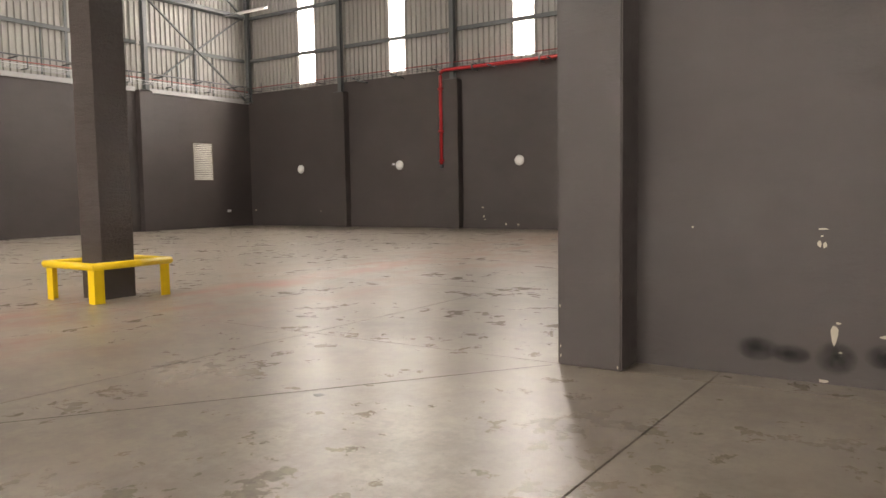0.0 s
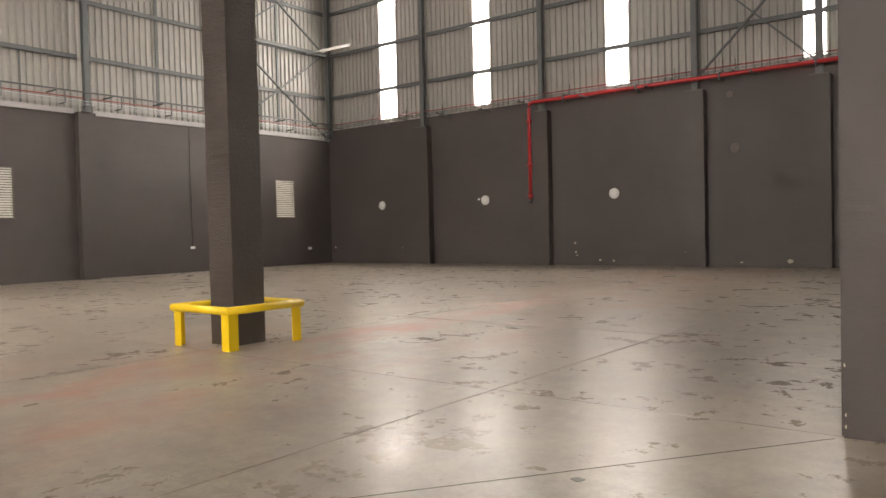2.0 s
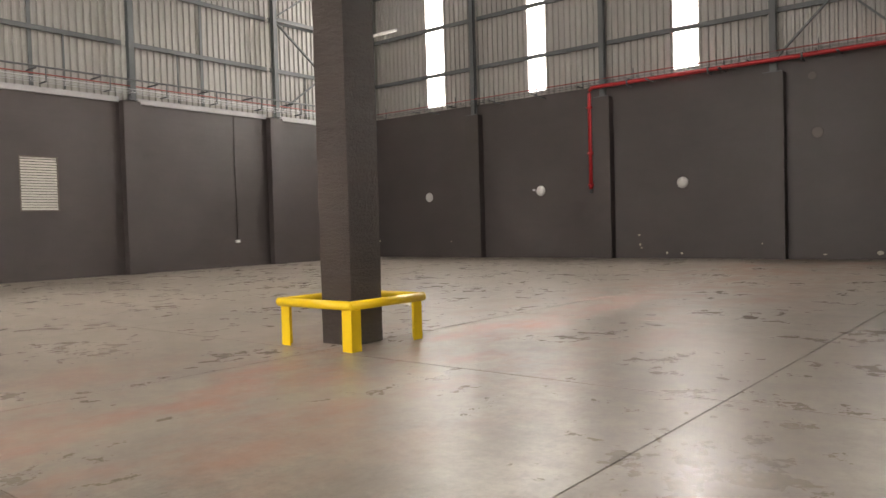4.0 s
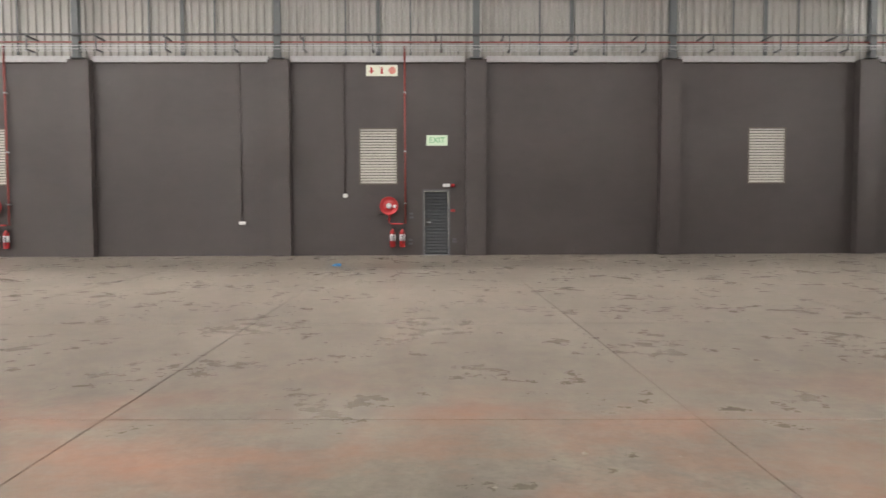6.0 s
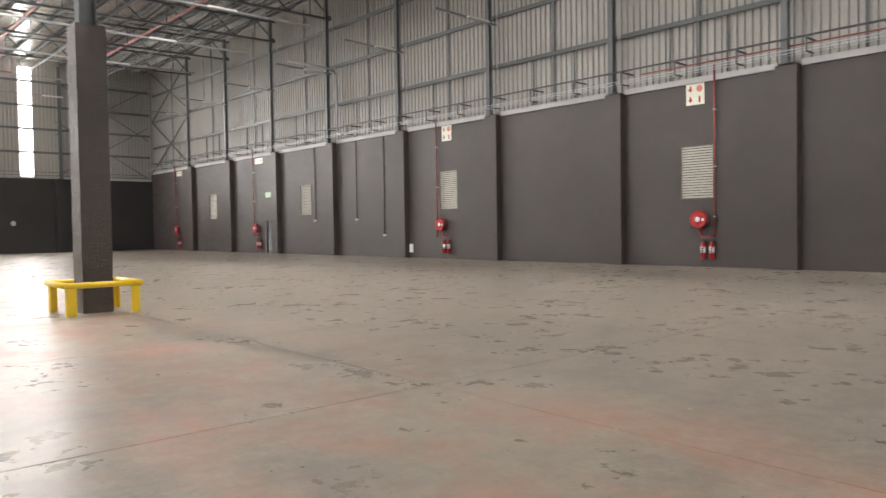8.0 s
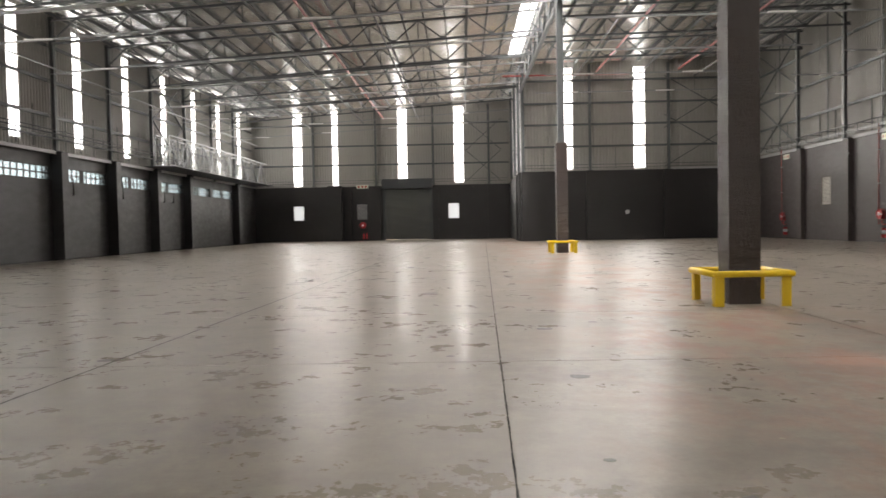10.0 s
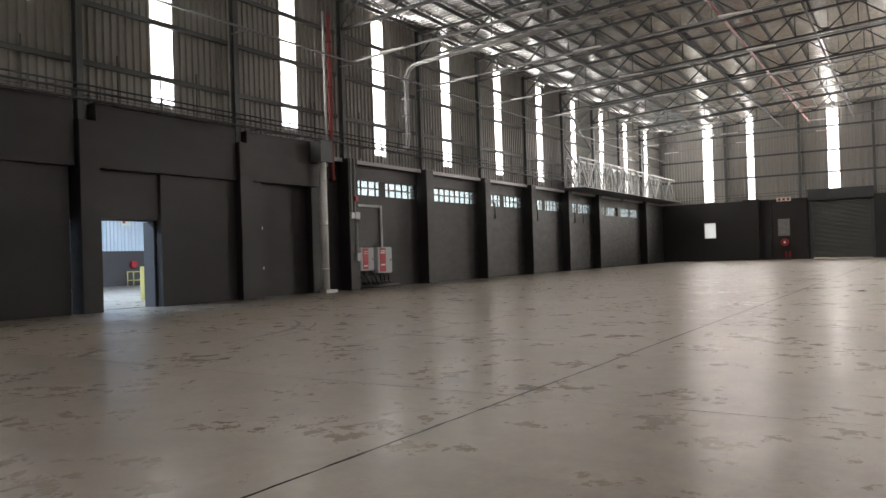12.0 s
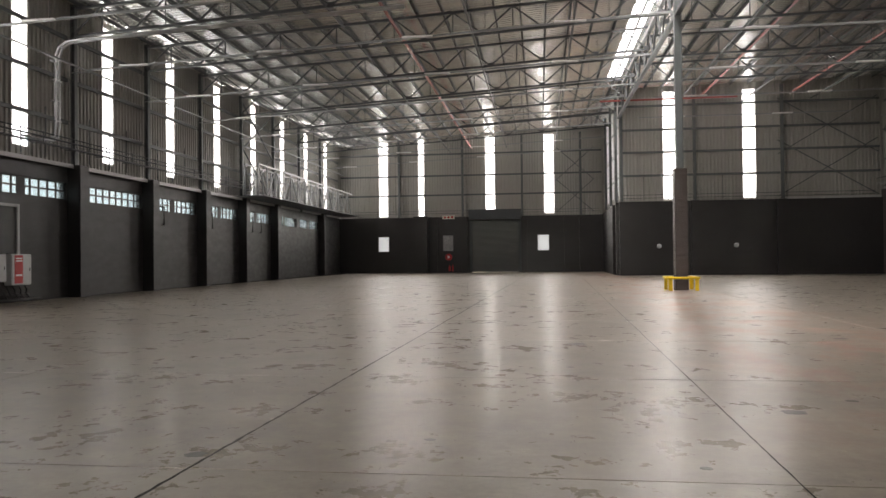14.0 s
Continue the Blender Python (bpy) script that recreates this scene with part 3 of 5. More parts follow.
def guard(x, y):
    """Yellow steel guard: four angle legs and four rounded rails in a square."""
    t = thing("column_guard", "yellow painted steel guard rail round a column", "guard rail", "guards round the columns", (x, y, 0))
    h, r = 0.55, 0.60
    for sx, sy in ((-1, -1), (1, -1), (1, 1), (-1, 1)):
        bm = bmesh.new()
        w = 0.15
        x0, y0 = sx * r, sy * r
        box(bm, min(x0, x0 - sx * w), max(x0, x0 - sx * w), min(y0, y0 - sy * 0.014), max(y0, y0 - sy * 0.014), 0, h)
        box(bm, min(x0, x0 - sx * 0.014), max(x0, x0 - sx * 0.014), min(y0 - sy * 0.0141, y0 - sy * w), max(y0 - sy * 0.0141, y0 - sy * w), 0, h)
        part("leg", bm, M_YELLOW, t)
    for a, b in (((-r, -r), (r, -r)), ((r, -r), (r, r)), ((r, r), (-r, r)), ((-r, r), (-r, -r))):
        bm = bmesh.new()
        d = Vector((b[0] - a[0], b[1] - a[1], 0)).normalized() * 0.03
        tube(bm, [(a[0] - d.x, a[1] - d.y, h - 0.03), (b[0] + d.x, b[1] + d.y, h - 0.03)], 0.052, 14)
        part("rail", bm, M_YELLOW, t)
    return t


for x, y in COLUMNS:
    column(x, y)
    guard(x, y)


# ================= west wall: louvres, doors, fire points =================
def louvre_vent(a0, a1):
    """Louvred vent in the west wall: frame, tilted blades and an added black plate that darkens the gaps."""
    t = thing("louvre_vent", "cream steel louvre vent set in the dark wall", "vent", "louvre vents along the wall", (XW, (a0 + a1) / 2, 2.2))
    w, h = (a1 - a0) / 2, 1.75
    for n, d in (("frame", (-0.05, 0.012, -w, -w + 0.035, 0, h)), ("frame", (-0.05, 0.012, w - 0.035, w, 0, h)), ("frame", (-0.05, 0.012, -w + 0.035, w - 0.035, 0, 0.035)), ("frame", (-0.05, 0.012, -w + 0.035, w - 0.035, h - 0.035, h))):
        boxpart(n, d, M_FRAMEBROWN, t)
    k = 20
    bm = bmesh.new()
    beam(bm, (0, -w + 0.036, 0), (0, w - 0.036, 0), 0.006, 0.082, (-0.62, 0, 0.78))
    me = finish(bm, "blade", M_CREAM)
    for i in range(k):
        o = new("blade", me)
        o.parent = t
        o.location = (-0.03, 0, 0.075 + i * (h - 0.13) / (k - 1))
    boxpart("dark_backing", (-0.34, -0.32, -w, w, 0, h), M_BLACK, t, "black plate added behind the blades to darken the gaps")


M_FLASHDULL = painted("dull_zinc", (0.26, 0.27, 0.275), 0.42, 0.15, metal=0.2)
M_RUSTRED = painted("dull_red_pipe_paint", (0.27, 0.05, 0.042), 0.5, 0.15)
M_FRAMEBROWN = painted("brown_frame", (0.12, 0.10, 0.085), 0.5)
M_BLUEGREY = painted("blue_grey_door_paint", (0.018, 0.022, 0.028), 0.4, 0.1)
M_DOORFRAME = painted("grey_door_frame", (0.10, 0.10, 0.108), 0.45)
M_CHIP = painted("bare_cream_plaster", (0.45, 0.41, 0.33), 0.8, 0.15)
M_SIGN = painted("photoluminescent_sign", (0.72, 0.74, 0.62), 0.4, 0.04)
M_SIGNGREEN = painted("pale_green_sign", (0.62, 0.78, 0.60), 0.4, 0.04)
M_PINK = painted("faded_red_print", (0.62, 0.22, 0.18), 0.45)
M_GREEN = painted("green_letters", (0.08, 0.42, 0.16), 0.45)
M_BLUE = painted("blue_plastic", (0.03, 0.20, 0.42), 0.4)
M_LABEL = painted("paper_label", (0.75, 0.75, 0.78), 0.5)
M_BOXGREY = painted("light_grey_enclosure", (0.46, 0.47, 0.48), 0.4)
M_ROLLER = painted("charcoal_roller_slats", (0.055, 0.062, 0.068), 0.38, 0.15)

for a, b in VENTS:
    louvre_vent(a, b)


def louvre_door(a0, a1):
    """Closed dark louvred steel door in a frame."""
    y = (a0 + a1) / 2
    t = thing("steel_door", "closed dark blue-grey louvred steel door in a grey frame", "door", "doors of the west wall", (XW, y, 0))
    w = (a1 - a0) / 2
    boxpart("frame", (-0.12, 0.03, -w - 0.0, -w + 0.06, 0, 2.05), M_DOORFRAME, t)
    boxpart("frame", (-0.12, 0.03, w - 0.06, w, 0, 2.05), M_DOORFRAME, t)
    boxpart("frame", (-0.12, 0.03, -w + 0.06, w - 0.06, 1.99, 2.05), M_DOORFRAME, t)
    leaf = boxpart("leaf", (-0.08, -0.045, -w + 0.065, w - 0.065, 0.015, 1.985), M_BLUEGREY, t)
    bm = bmesh.new()
    beam(bm, (0, -w + 0.11, 0), (0, w - 0.11, 0), 0.01, 0.085, (-0.5, 0, 0.86))
    me = finish(bm, "louvre", M_BLUEGREY)
    for i in range(19):
        o = new("louvre", me)
        o.parent = leaf
        o.location = (-0.03, 0, 0.12 + i * 0.098)
    boxpart("lock_plate", (-0.045, -0.005, -w + 0.075, -w + 0.22, 0.92, 1.15), M_BLACK, leaf)
    bm = bmesh.new()
    tube(bm, [(-0.004, -w + 0.14, 1.03), (0.05, -w + 0.14, 1.03), (0.05, -w + 0.27, 1.03)], 0.011)
    part("handle", bm, M_GALV, leaf, "steel lever handle")
    boxpart("threshold", (-0.05, 0.05, -w, w, 0.0, 0.014), M_GALV, t, "bright worn metal threshold")


for a, b in WEST_DOORS:
    louvre_door(a, b)


def hose_reel(y, z=1.54):
    t = thing("hose_reel", "red fire hose reel with a white hub label on the wall", "hose reel", "fire points along the wall", (XW, y, z))
    bm = bmesh.new()
    lathe(bm, (0.06, 0, 0), (1, 0, 0), [(0.09, 0), (0.09, 0.03), (0.265, 0.03), (0.285, 0.045), (0.285, 0.06), (0.235, 0.07), (0.235, 0.17), (0.285, 0.178), (0.285, 0.21), (0.262, 0.216), (0.25, 0.198), (0.13, 0.192), (0.11, 0.222), (0.08, 0.225)], 32)
    part("drum", bm, M_RED, t)
    bm = bmesh.new()
    lathe(bm, (0.286, 0, 0.0), (1, 0, 0), [(0.085, 0), (0.085, 0.006), (0.03, 0.008)], 20)
    part("hub_label", bm, M_LABEL, t, "white round hub label")
    boxpart("plate", (0.262, 0.272, 0.13, 0.21, -0.055, 0.035), M_LABEL, t, "white instruction plate")
    bm = bmesh.new()
    for k in range(4):
        pts = [(0.15 + 0.03 * k, 0.252 * math.cos(a * math.tau / 28), 0.252 * math.sin(a * math.tau / 28)) for a in range(29)]
        tube(bm, pts, 0.016, 6)
    part("hose", bm, M_BLACK, t, "black rubber hose")
    bm = bmesh.new()
    box(bm, 0.002, 0.06, -0.06, 0.06, -0.3, 0.12)
    part("bracket", bm, M_RED, t)
    bm = bmesh.new()
    tube(bm, [(0.17, -0.12, -0.25), (0.17, -0.26, -0.27), (0.17, -0.36, -0.27)], 0.014)
    part("nozzle", bm, M_BLACK, t)
    bm = bmesh.new()
    tube(bm, [(0.12, 0, -0.24), (0.12, 0, -0.50), (0.12, 0.06, -0.56), (0.12, 0.42, -0.56)], 0.022)
    lathe(bm, (0.12, 0, -0.44), (0, 0, 1), [(0.04, 0), (0.04, 0.06)], 10)
    part("feed_pipe", bm, M_RED, t)


def extinguisher(y, z=0.26):
    t = thing("fire_extinguisher", "red fire extinguisher with a white label hung on the wall", "extinguisher", "fire points along the wall", (XW + 0.11, y, z))
    bm = bmesh.new()
    lathe(bm, (0, 0, 0), (0, 0, 1), [(0.06, 0), (0.085, 0.02), (0.085, 0.44), (0.07, 0.5), (0.03, 0.54), (0.03, 0.57)], 18)
    part("cylinder", bm, M_RED, t)
    bm = bmesh.new()
    lathe(bm, (0, 0, 0.22), (0, 0, 1), [(0.0862, -0.02), (0.0862, 0.18)], 18)
    part("label", bm, M_LABEL, t, "white printed label")
    for lo, hi, w in ((0.25, 0.27, 0.07), (0.29, 0.30, 0.05), (0.32, 0.345, 0.06), (0.36, 0.37, 0.05)):
        boxpart("print_bar", (0.0, 0.0895, -w / 2, w / 2, lo, hi), M_BLUEGREY, t, "blue printed line")
    bm = bmesh.new()
    box(bm, -0.02, 0.02, -0.03, 0.10, 0.57, 0.60)
    box(bm, -0.015, 0.015, -0.02, 0.12, 0.615, 0.63)
    part("valve", bm, M_BLACK, t)
    bm = bmesh.new()
    tube(bm, [(0.0, 0.03, 0.58), (0.09, 0.06, 0.5), (0.1, 0.04, 0.3), (0.1, 0.02, 0.1)], 0.012)
    part("hose", bm, M_BLACK, t)
    boxpart("wall_hook", (-0.11, -0.08, -0.03, 0.03, 0.42, 0.56), M_BLACK, t)


def fire_pipe(y, z1=6.45):
    t = thing("fire_pipe", "thin red fire water pipe clipped to the wall", "pipe", "fire points along the wall", (XW + 0.1, y, 0))
    bm = bmesh.new()
    tube(bm, [(0, 0, 0.98), (0, 0, z1)], 0.028)
    part("pipe", bm, M_RUSTRED, t)
    for z in (1.6, 3.2, 5.0):
        boxpart("clip", (-0.10, 0.035, -0.035, 0.035, z, z + 0.04), M_GALV, t)


def arrow(bm, x, y, z, s):
    for d in ((-s * 0.28, s * 0.28, 0.0, s),):
        vs = [bm.verts.new((x, y + p, z + q)) for p, q in ((-0.16 * s, s * 0.5), (0.16 * s, s * 0.5), (0.16 * s, 0), (0.42 * s, 0), (0, -0.5 * s), (-0.42 * s, 0), (-0.16 * s, 0))]
        bm.faces.new(vs)


def fire_sign(y, z, wide):
    """Photoluminescent fire-point sign with red pictograms: one row of three or a square of four."""
    t = thing("fire_sign", "cream fire point sign with red pictograms", "sign", "signs on the wall", (XW + 0.03, y, z))
    w, h = (0.97, 0.34) if wide else (0.64, 0.68)
    boxpart("board", (-0.028, 0, -w / 2, w / 2, -h / 2, h / 2), M_SIGN, t, bevel=0.004)
    cells = [(-0.32, 0, 'a'), (0, 0, 'e'), (0.32, 0, 'd')] if wide else [(-0.16, 0.17, 'a'), (0.16, 0.17, 'd'), (-0.16, -0.17, 'a'), (0.16, -0.17, 'e')]
    for cy, cz, kind in cells:
        bm = bmesh.new()
        if kind == 'a':
            arrow(bm, 0.004, cy, cz, 0.2)
        elif kind == 'e':
            box(bm, 0.002, 0.006, cy - 0.035, cy + 0.035, cz - 0.1, cz + 0.06)
            box(bm, 0.002, 0.006, cy - 0.05, cy + 0.03, cz + 0.07, cz + 0.095)
        else:
            lathe(bm, (0.001, cy, cz), (1, 0, 0), [(0.11, 0), (0.11, 0.004)], 18)
        part("pictogram", bm, M_PINK if kind == 'd' else M_RED, t, "red pictogram")


for k, (y, wide) in enumerate([(-1.82, True), (-13.99, False), (-26.5, False), (-43.84, True), (-56.07, True)]):
    hose_reel(y)
    extinguisher(y + 0.1)
    extinguisher(y + 0.4)
    fire_pipe(y + (0.5 if k < 2 else -0.33))
    fire_sign(y - 0.2 if k < 2 else y + 0.3, 5.7 if wide else 5.6, wide)


def text_part(body, size, at, turn, mat, parent, name="lettering"):
    c = bpy.data.curves.new(name, 'FONT')
    c.body, c.size, c.extrude, c.align_x, c.align_y = body, size, 0.002, 'CENTER', 'CENTER'
    tmp = new("tmp", c)
    bpy.context.view_layer.update()
    me = bpy.data.meshes.new_from_object(tmp.evaluated_get(bpy.context.evaluated_depsgraph_get()))
    bpy.data.objects.remove(tmp)
    me.materials.clear()
    me.materials.append(mat)
    o = new(name, me)
    o.parent = parent
    o.matrix_basis = pose(*at, *turn)
    return o


def exit_sign(y):
    t = thing("exit_sign", "pale green exit sign with green letters on the wall", "sign", "signs on the wall", (XW + 0.03, y, 3.56))
    boxpart("board", (-0.028, 0, -0.33, 0.33, -0.16, 0.16), M_SIGNGREEN, t, bevel=0.004)
    text_part("EXIT", 0.24, (0.004, 0, 0), (90, 0, 90), M_GREEN, t)


exit_sign(-0.33)
exit_sign(-42.45)


def socket(x, y, z, face, conduit_top, w=0.16, h=0.10, mat=None):
    """Wall socket with its conduit; face is the direction it looks."""
    t = thing("wall_socket", "small white socket box under a painted conduit", "socket", "sockets on the walls", (x, y, z))
    fx, fy = face
    s = w / 2
    d = (0 if fx > 0 else -0.05, 0.05 if fx > 0 else 0, -s, s, -h / 2, h / 2) if fx else (-s, s, 0 if fy > 0 else -0.05, 0.05 if fy > 0 else 0, -h / 2, h / 2)
    boxpart("box", d, M_WHITE, t, bevel=0.006)
    if conduit_top:
        bm = bmesh.new()
        tube(bm, [(fx * 0.02, fy * 0.02, h / 2), (fx * 0.02, fy * 0.02, conduit_top - z)], 0.016, 6)
        part("conduit", bm, mat or M_WALL, t, "dark painted conduit")


for y, z, h in ((-3.18, 1.86, .12), (-6.38, 1.02, .1), (17.35, 1.0, .1), (-30.84, 1.06, .1), (-33.18, 1.88, .1), (-37.14, 1.9, .1)):
    socket(XW, y, z, (1, 0), 6.2, 0.14 if h > .11 else 0.2, h)
socket(XW, -28.78, 0.45, (1, 0), 0, 0.25, 0.4)
socket(XW, 23.73, 0.75, (1, 0), 0, 0.2, 0.12)
for y, z in ((-1.14, 1.3), (-1.14, 1.18), (-1.17, 0.48), (-1.17, 0.36), (0.2, 0.5), (0.2, 0.42)):
    t = boxpart("switch_plate", (XW, XW + 0.02, y - 0.06, y + 0.06, z - 0.03, z + 0.03), M_DOORFRAME, bevel=0.004)
    tagged(t, "small dark painted plate on the wall beside the door", "plate", "plates beside the door")
t = thing("emergency_light", "white emergency lamp with a red beacon above the door", "lamp", "", (XW, 0.02, 2.17))
boxpart("body", (0, 0.08, -0.17, 0.05, -0.05, 0.05), M_WHITE, t, bevel=0.01)
bm = bmesh.new()
lathe(bm, (0.05, 0.14, -0.05), (0, 0, 1), [(0.06, 0), (0.06, 0.07), (0.03, 0.1)], 14)
part("beacon", bm, M_RED, t, "red beacon")
t = boxpart("call_point", (XW, XW + 0.05, 0.09, 0.22, 1.35, 1.43), M_RED, bevel=0.006)
tagged(t, "small red fire alarm call point on the wall", "call point")

# ---- ledge, cable tray, rail and thin red pipe along the west wall ----
for y0, y1 in zip([YN] + WEST_BAYS, WEST_BAYS + [YB]):
    ob = boxpart("flashing", (XW - 0.2, XW + 0.06, y1 + 0.34, y0 - 0.34, 5.952, 6.14), M_FLASH, wall_west, "pale grey ledge flashing", bevel=0.01)


def cable_tray(name, label, points, width, mats, step=0.35):
    """Wire basket tray: side wires and cross wires along a straight run, with brackets."""
    t = thing(name, label, "cable tray", "cable trays along the walls")
    a, b = Vector(points[0]), Vector(points[1])
    d = (b - a).normalized()
    s = Vector((-d.y, d.x, 0)) * width / 2
    for off in (s, -s):
        for z in (0.0, 0.1):
            bm = bmesh.new()
            beam(bm, a + off + Vector((0, 0, z)), b + off + Vector((0, 0, z)), 0.014)
            part("side_wire", bm, mats, t)
    bm = bmesh.new()
    n = int((b - a).length / step)
    for i in range(n + 1):
        p = a + d * (i * step)
        for off in (s, -s):
            beam(bm, p + off, p + off + Vector((0, 0, 0.1)), 0.01)
        beam(bm, p + s, p - s, 0.01)
    tagged(part("cross_wires", bm, mats, t), kind="stuff")
    bm = bmesh.new()
    beam(bm, -s * 1.4 - Vector((0, 0, 0.03)), s * 1.6 - Vector((0, 0, 0.03)), 0.05, 0.03)
    beam(bm, s * 1.5, s * 1.5 + Vector((0, 0, 0.42)), 0.03)
    me = finish(bm, "bracket", M_STEEL)
    for i in range(int((b - a).length / 2.05)):
        o = new("bracket", me)
        o.parent = t
        o.location = a + d * (i * 2.05 + 0.4)
    return t


cable_tray("cable_tray", "grey wire cable tray on brackets above the wall ledge", [(XW + 0.42, YN - 0.4, 6.24), (XW + 0.42, YB + 0.4, 6.24)], 0.3, M_GALV)
t = thing("wall_rail", "dark steel rail on brackets along the wall", "rail")
bm = bmesh.new()
tube(bm, [(XW + 0.5, YN - 0.3, 6.68), (XW + 0.5, YB + 0.3, 6.68)], 0.032)
part("pipe", bm, M_DARKSTEEL, t)
for i in range(42):
    bm = bmesh.new()
    y = YN - 1.2 - i * 2.03
    beam(bm, (XW - 0.1, y, 6.62), (XW + 0.56, y, 6.62), 0.05, 0.04)
    part("bracket", bm, M_DARKSTEEL, t)
t = thing("sprinkler_feed", "thin red pipe running above the ledge", "pipe")
bm = bmesh.new()
tube(bm, [(XW + 0.3, YN - 0.3, 6.5), (XW + 0.3, -16, 6.5)], 0.022)
part("pipe", bm, M_RUSTRED, t)
bm = bmesh.new()
tube(bm, [(XW + 0.3, YN - 0.3, 6.40), (XW + 0.3, YB + 1, 6.40)], 0.018)
part("conduit", bm, M_GALV, t, "grey conduit")
# hangers between ledge and first girt
for y0, y1 in zip([YN] + WEST_BAYS, WEST_BAYS + [YB]):
    n = 2 if y0 - y1 < 5.9 else 3
    for k in range(1, n):
        y = y0 + (y1 - y0) * k / n
        boxpart("hanger", (XW - 0.16, XW - 0.12, y - 0.025, y + 0.025, 6.2, 8.0), M_STEEL, upper_west)
    y = (y0 + y1) / 2
    boxpart("sag_rail", (XW - 0.19, XW - 0.15, y - 0.06, y + 0.06, 6.2, 13.8), M_STEEL, upper_west)


def cross_brace(parent, axis, plane, a0, a1, z0, z1):
    for p, q in (((a0, z0), (a1, z1)), ((a0, z1), (a1, z0))):
        bm = bmesh.new()
        k = 0.0 if p[1] == z0 else 0.07
        A, B = ((plane + k, p[0], p[1]), (plane + k, q[0], q[1])) if axis == 'x' else ((p[0], plane - k, p[1]), (q[0], plane - k, q[1]))
        beam(bm, A, B, 0.09, 0.06)
        part("brace", bm, M_STEEL, parent)


for z0, z1 in ((6.1, 10.1), (10.1, 13.9)):
    cross_brace(upper_west, 'x', XW + 0.06, 19.35, 24.9, z0, z1)
    cross_brace(upper_north, 'y', YN - 0.1, -10.35, -6.7, z0 + 0.4, z1)
    cross_brace(upper_west, 'x', XW + 0.06, -60.7, -53.4, z0, z1)
for z0, z1 in ((5.6, 8.6), (8.6, 11.6)):
    cross_brace(upper_south, 'y', YS + 0.12, -9.6, -6.2, z0, z1)
    cross_brace(upper_block, 'y', YB + 0.12, -28.2, -21.5, z0, z1 + 1)
    cross_brace(upper_east, 'x', XE - 0.2, -56.7, -51.5, z0, z1)
boxpart("mid_rail", (XW - 0.02, XW + 0.2, 19.3, 25.0, 10.02, 10.18), M_STEEL, upper_west)

# ================= north wall =================
for x in (-25.08, -19.29, -13.53):
    t = thing("round_wall_cap", "white round plastic cap over a hole in the wall", "wall cap", "round caps on the walls", (x, YN, 2.67))
    bm = bmesh.new()
    lathe(bm, (0, 0, 0), (0, -1, 0), [(0.20, 0), (0.20, 0.03), (0.15, 0.075), (0.05, 0.1)], 24)
    part("cap", bm, M_WHITE, t)
for x, z in ((-13.2, 2.13), (-18.6, 2.15)):
    t = thing("round_wall_cap", "grey-white round cap over a hole in the wall", "wall cap", "round caps on the walls", (x, YB, z))
    bm = bmesh.new()
    lathe(bm, (0, 0, 0), (0, 1, 0), [(0.17, 0), (0.17, 0.03), (0.12, 0.075), (0.05, 0.1)], 24)
    part("cap", bm, M_BOXGREY, t)
for x, z, r in ((-9.34, 5.78, 0.12), (-9.2, 3.99, 0.17)):
    t = thing("filled_hole", "grey round plaster patch on the dark wall", "patch", "", (x, YN, z))
    bm = bmesh.new()
    lathe(bm, (0, 0, 0), (0, -1, 0), [(r, 0), (r * 0.95, 0.008)], 20)
    part("patch", bm, M_FRAMEBROWN, t)
t = boxpart("small_plate", (-19.67, -19.55, YN - 0.02, YN, 2.68, 2.76), M_LABEL)
tagged(t, "tiny white plate on the dark wall", "plate")

t = thing("fire_main", "bright red fire main running along and down the wall", "pipe", "")
bm = bmesh.new()
px, py = -16.86, YN - 0.42
tube(bm, [(px, py, 2.6), (px, py, 6.15), (px + 0.02, py, 6.27), (px + 0.1, py, 6.35), (px + 0.22, py, 6.37), (XE - 1, py, 6.37)], 0.07, 12)
part("pipe", bm, M_RED, t)
for z in (2.72, 3.9, 5.6):
    bm = bmesh.new()
    lathe(bm, (px, py, z), (0, 0, 1), [(0.115, 0), (0.115, 0.07)], 14)
    part("coupling", bm, M_RED, t)
bm = bmesh.new()
lathe(bm, (px, py, 2.45), (0, 0, 1), [(0.07, 0), (0.075, 0.16)], 12)
part("end_cap", bm, M_DARKSTEEL, t)
for i in range(10):
    x = px + 1.5 + 2.9 * i
    bm = bmesh.new()
    lathe(bm, (x, py, 6.37), (1, 0, 0), [(0.105, 0), (0.105, 0.06)], 12)
    beam(bm, (x, py, 6.27), (x, YN - 0.002, 6.27), 0.05, 0.05)
    part("bracket", bm, M_STEEL, t)
t = cable_tray("cable_ladder", "grey cable ladder on brackets along the wall top", [(XW + 0.5, YN - 0.22, 6.52), (XE - 0.5, YN - 0.22, 6.52)], 0.32, M_STEEL, 0.5)
t = thing("sprinkler_feed", "thin red pipe running above the cable ladder", "pipe")
bm = bmesh.new()
tube(bm, [(XW + 0.5, YN - 0.2, 6.68), (-6, YN - 0.2, 6.68)], 0.02)
part("pipe", bm, M_RUSTRED, t)
for x in (-24.4, -20.95, -19.0, -14.5, -12.0, -8.5):
    boxpart("tray_arm", (x - 0.03, x + 0.03, YN - 0.75, YN - 0.001, 6.30, 6.34), M_STEEL, wall_north)
for x in NORTH_BAYS:
    boxpart("cap_plate", (x - 0.3, x + 0.3, YN - 0.33, YN - 0.02, 6.002, 6.02), M_STEEL, wall_north)
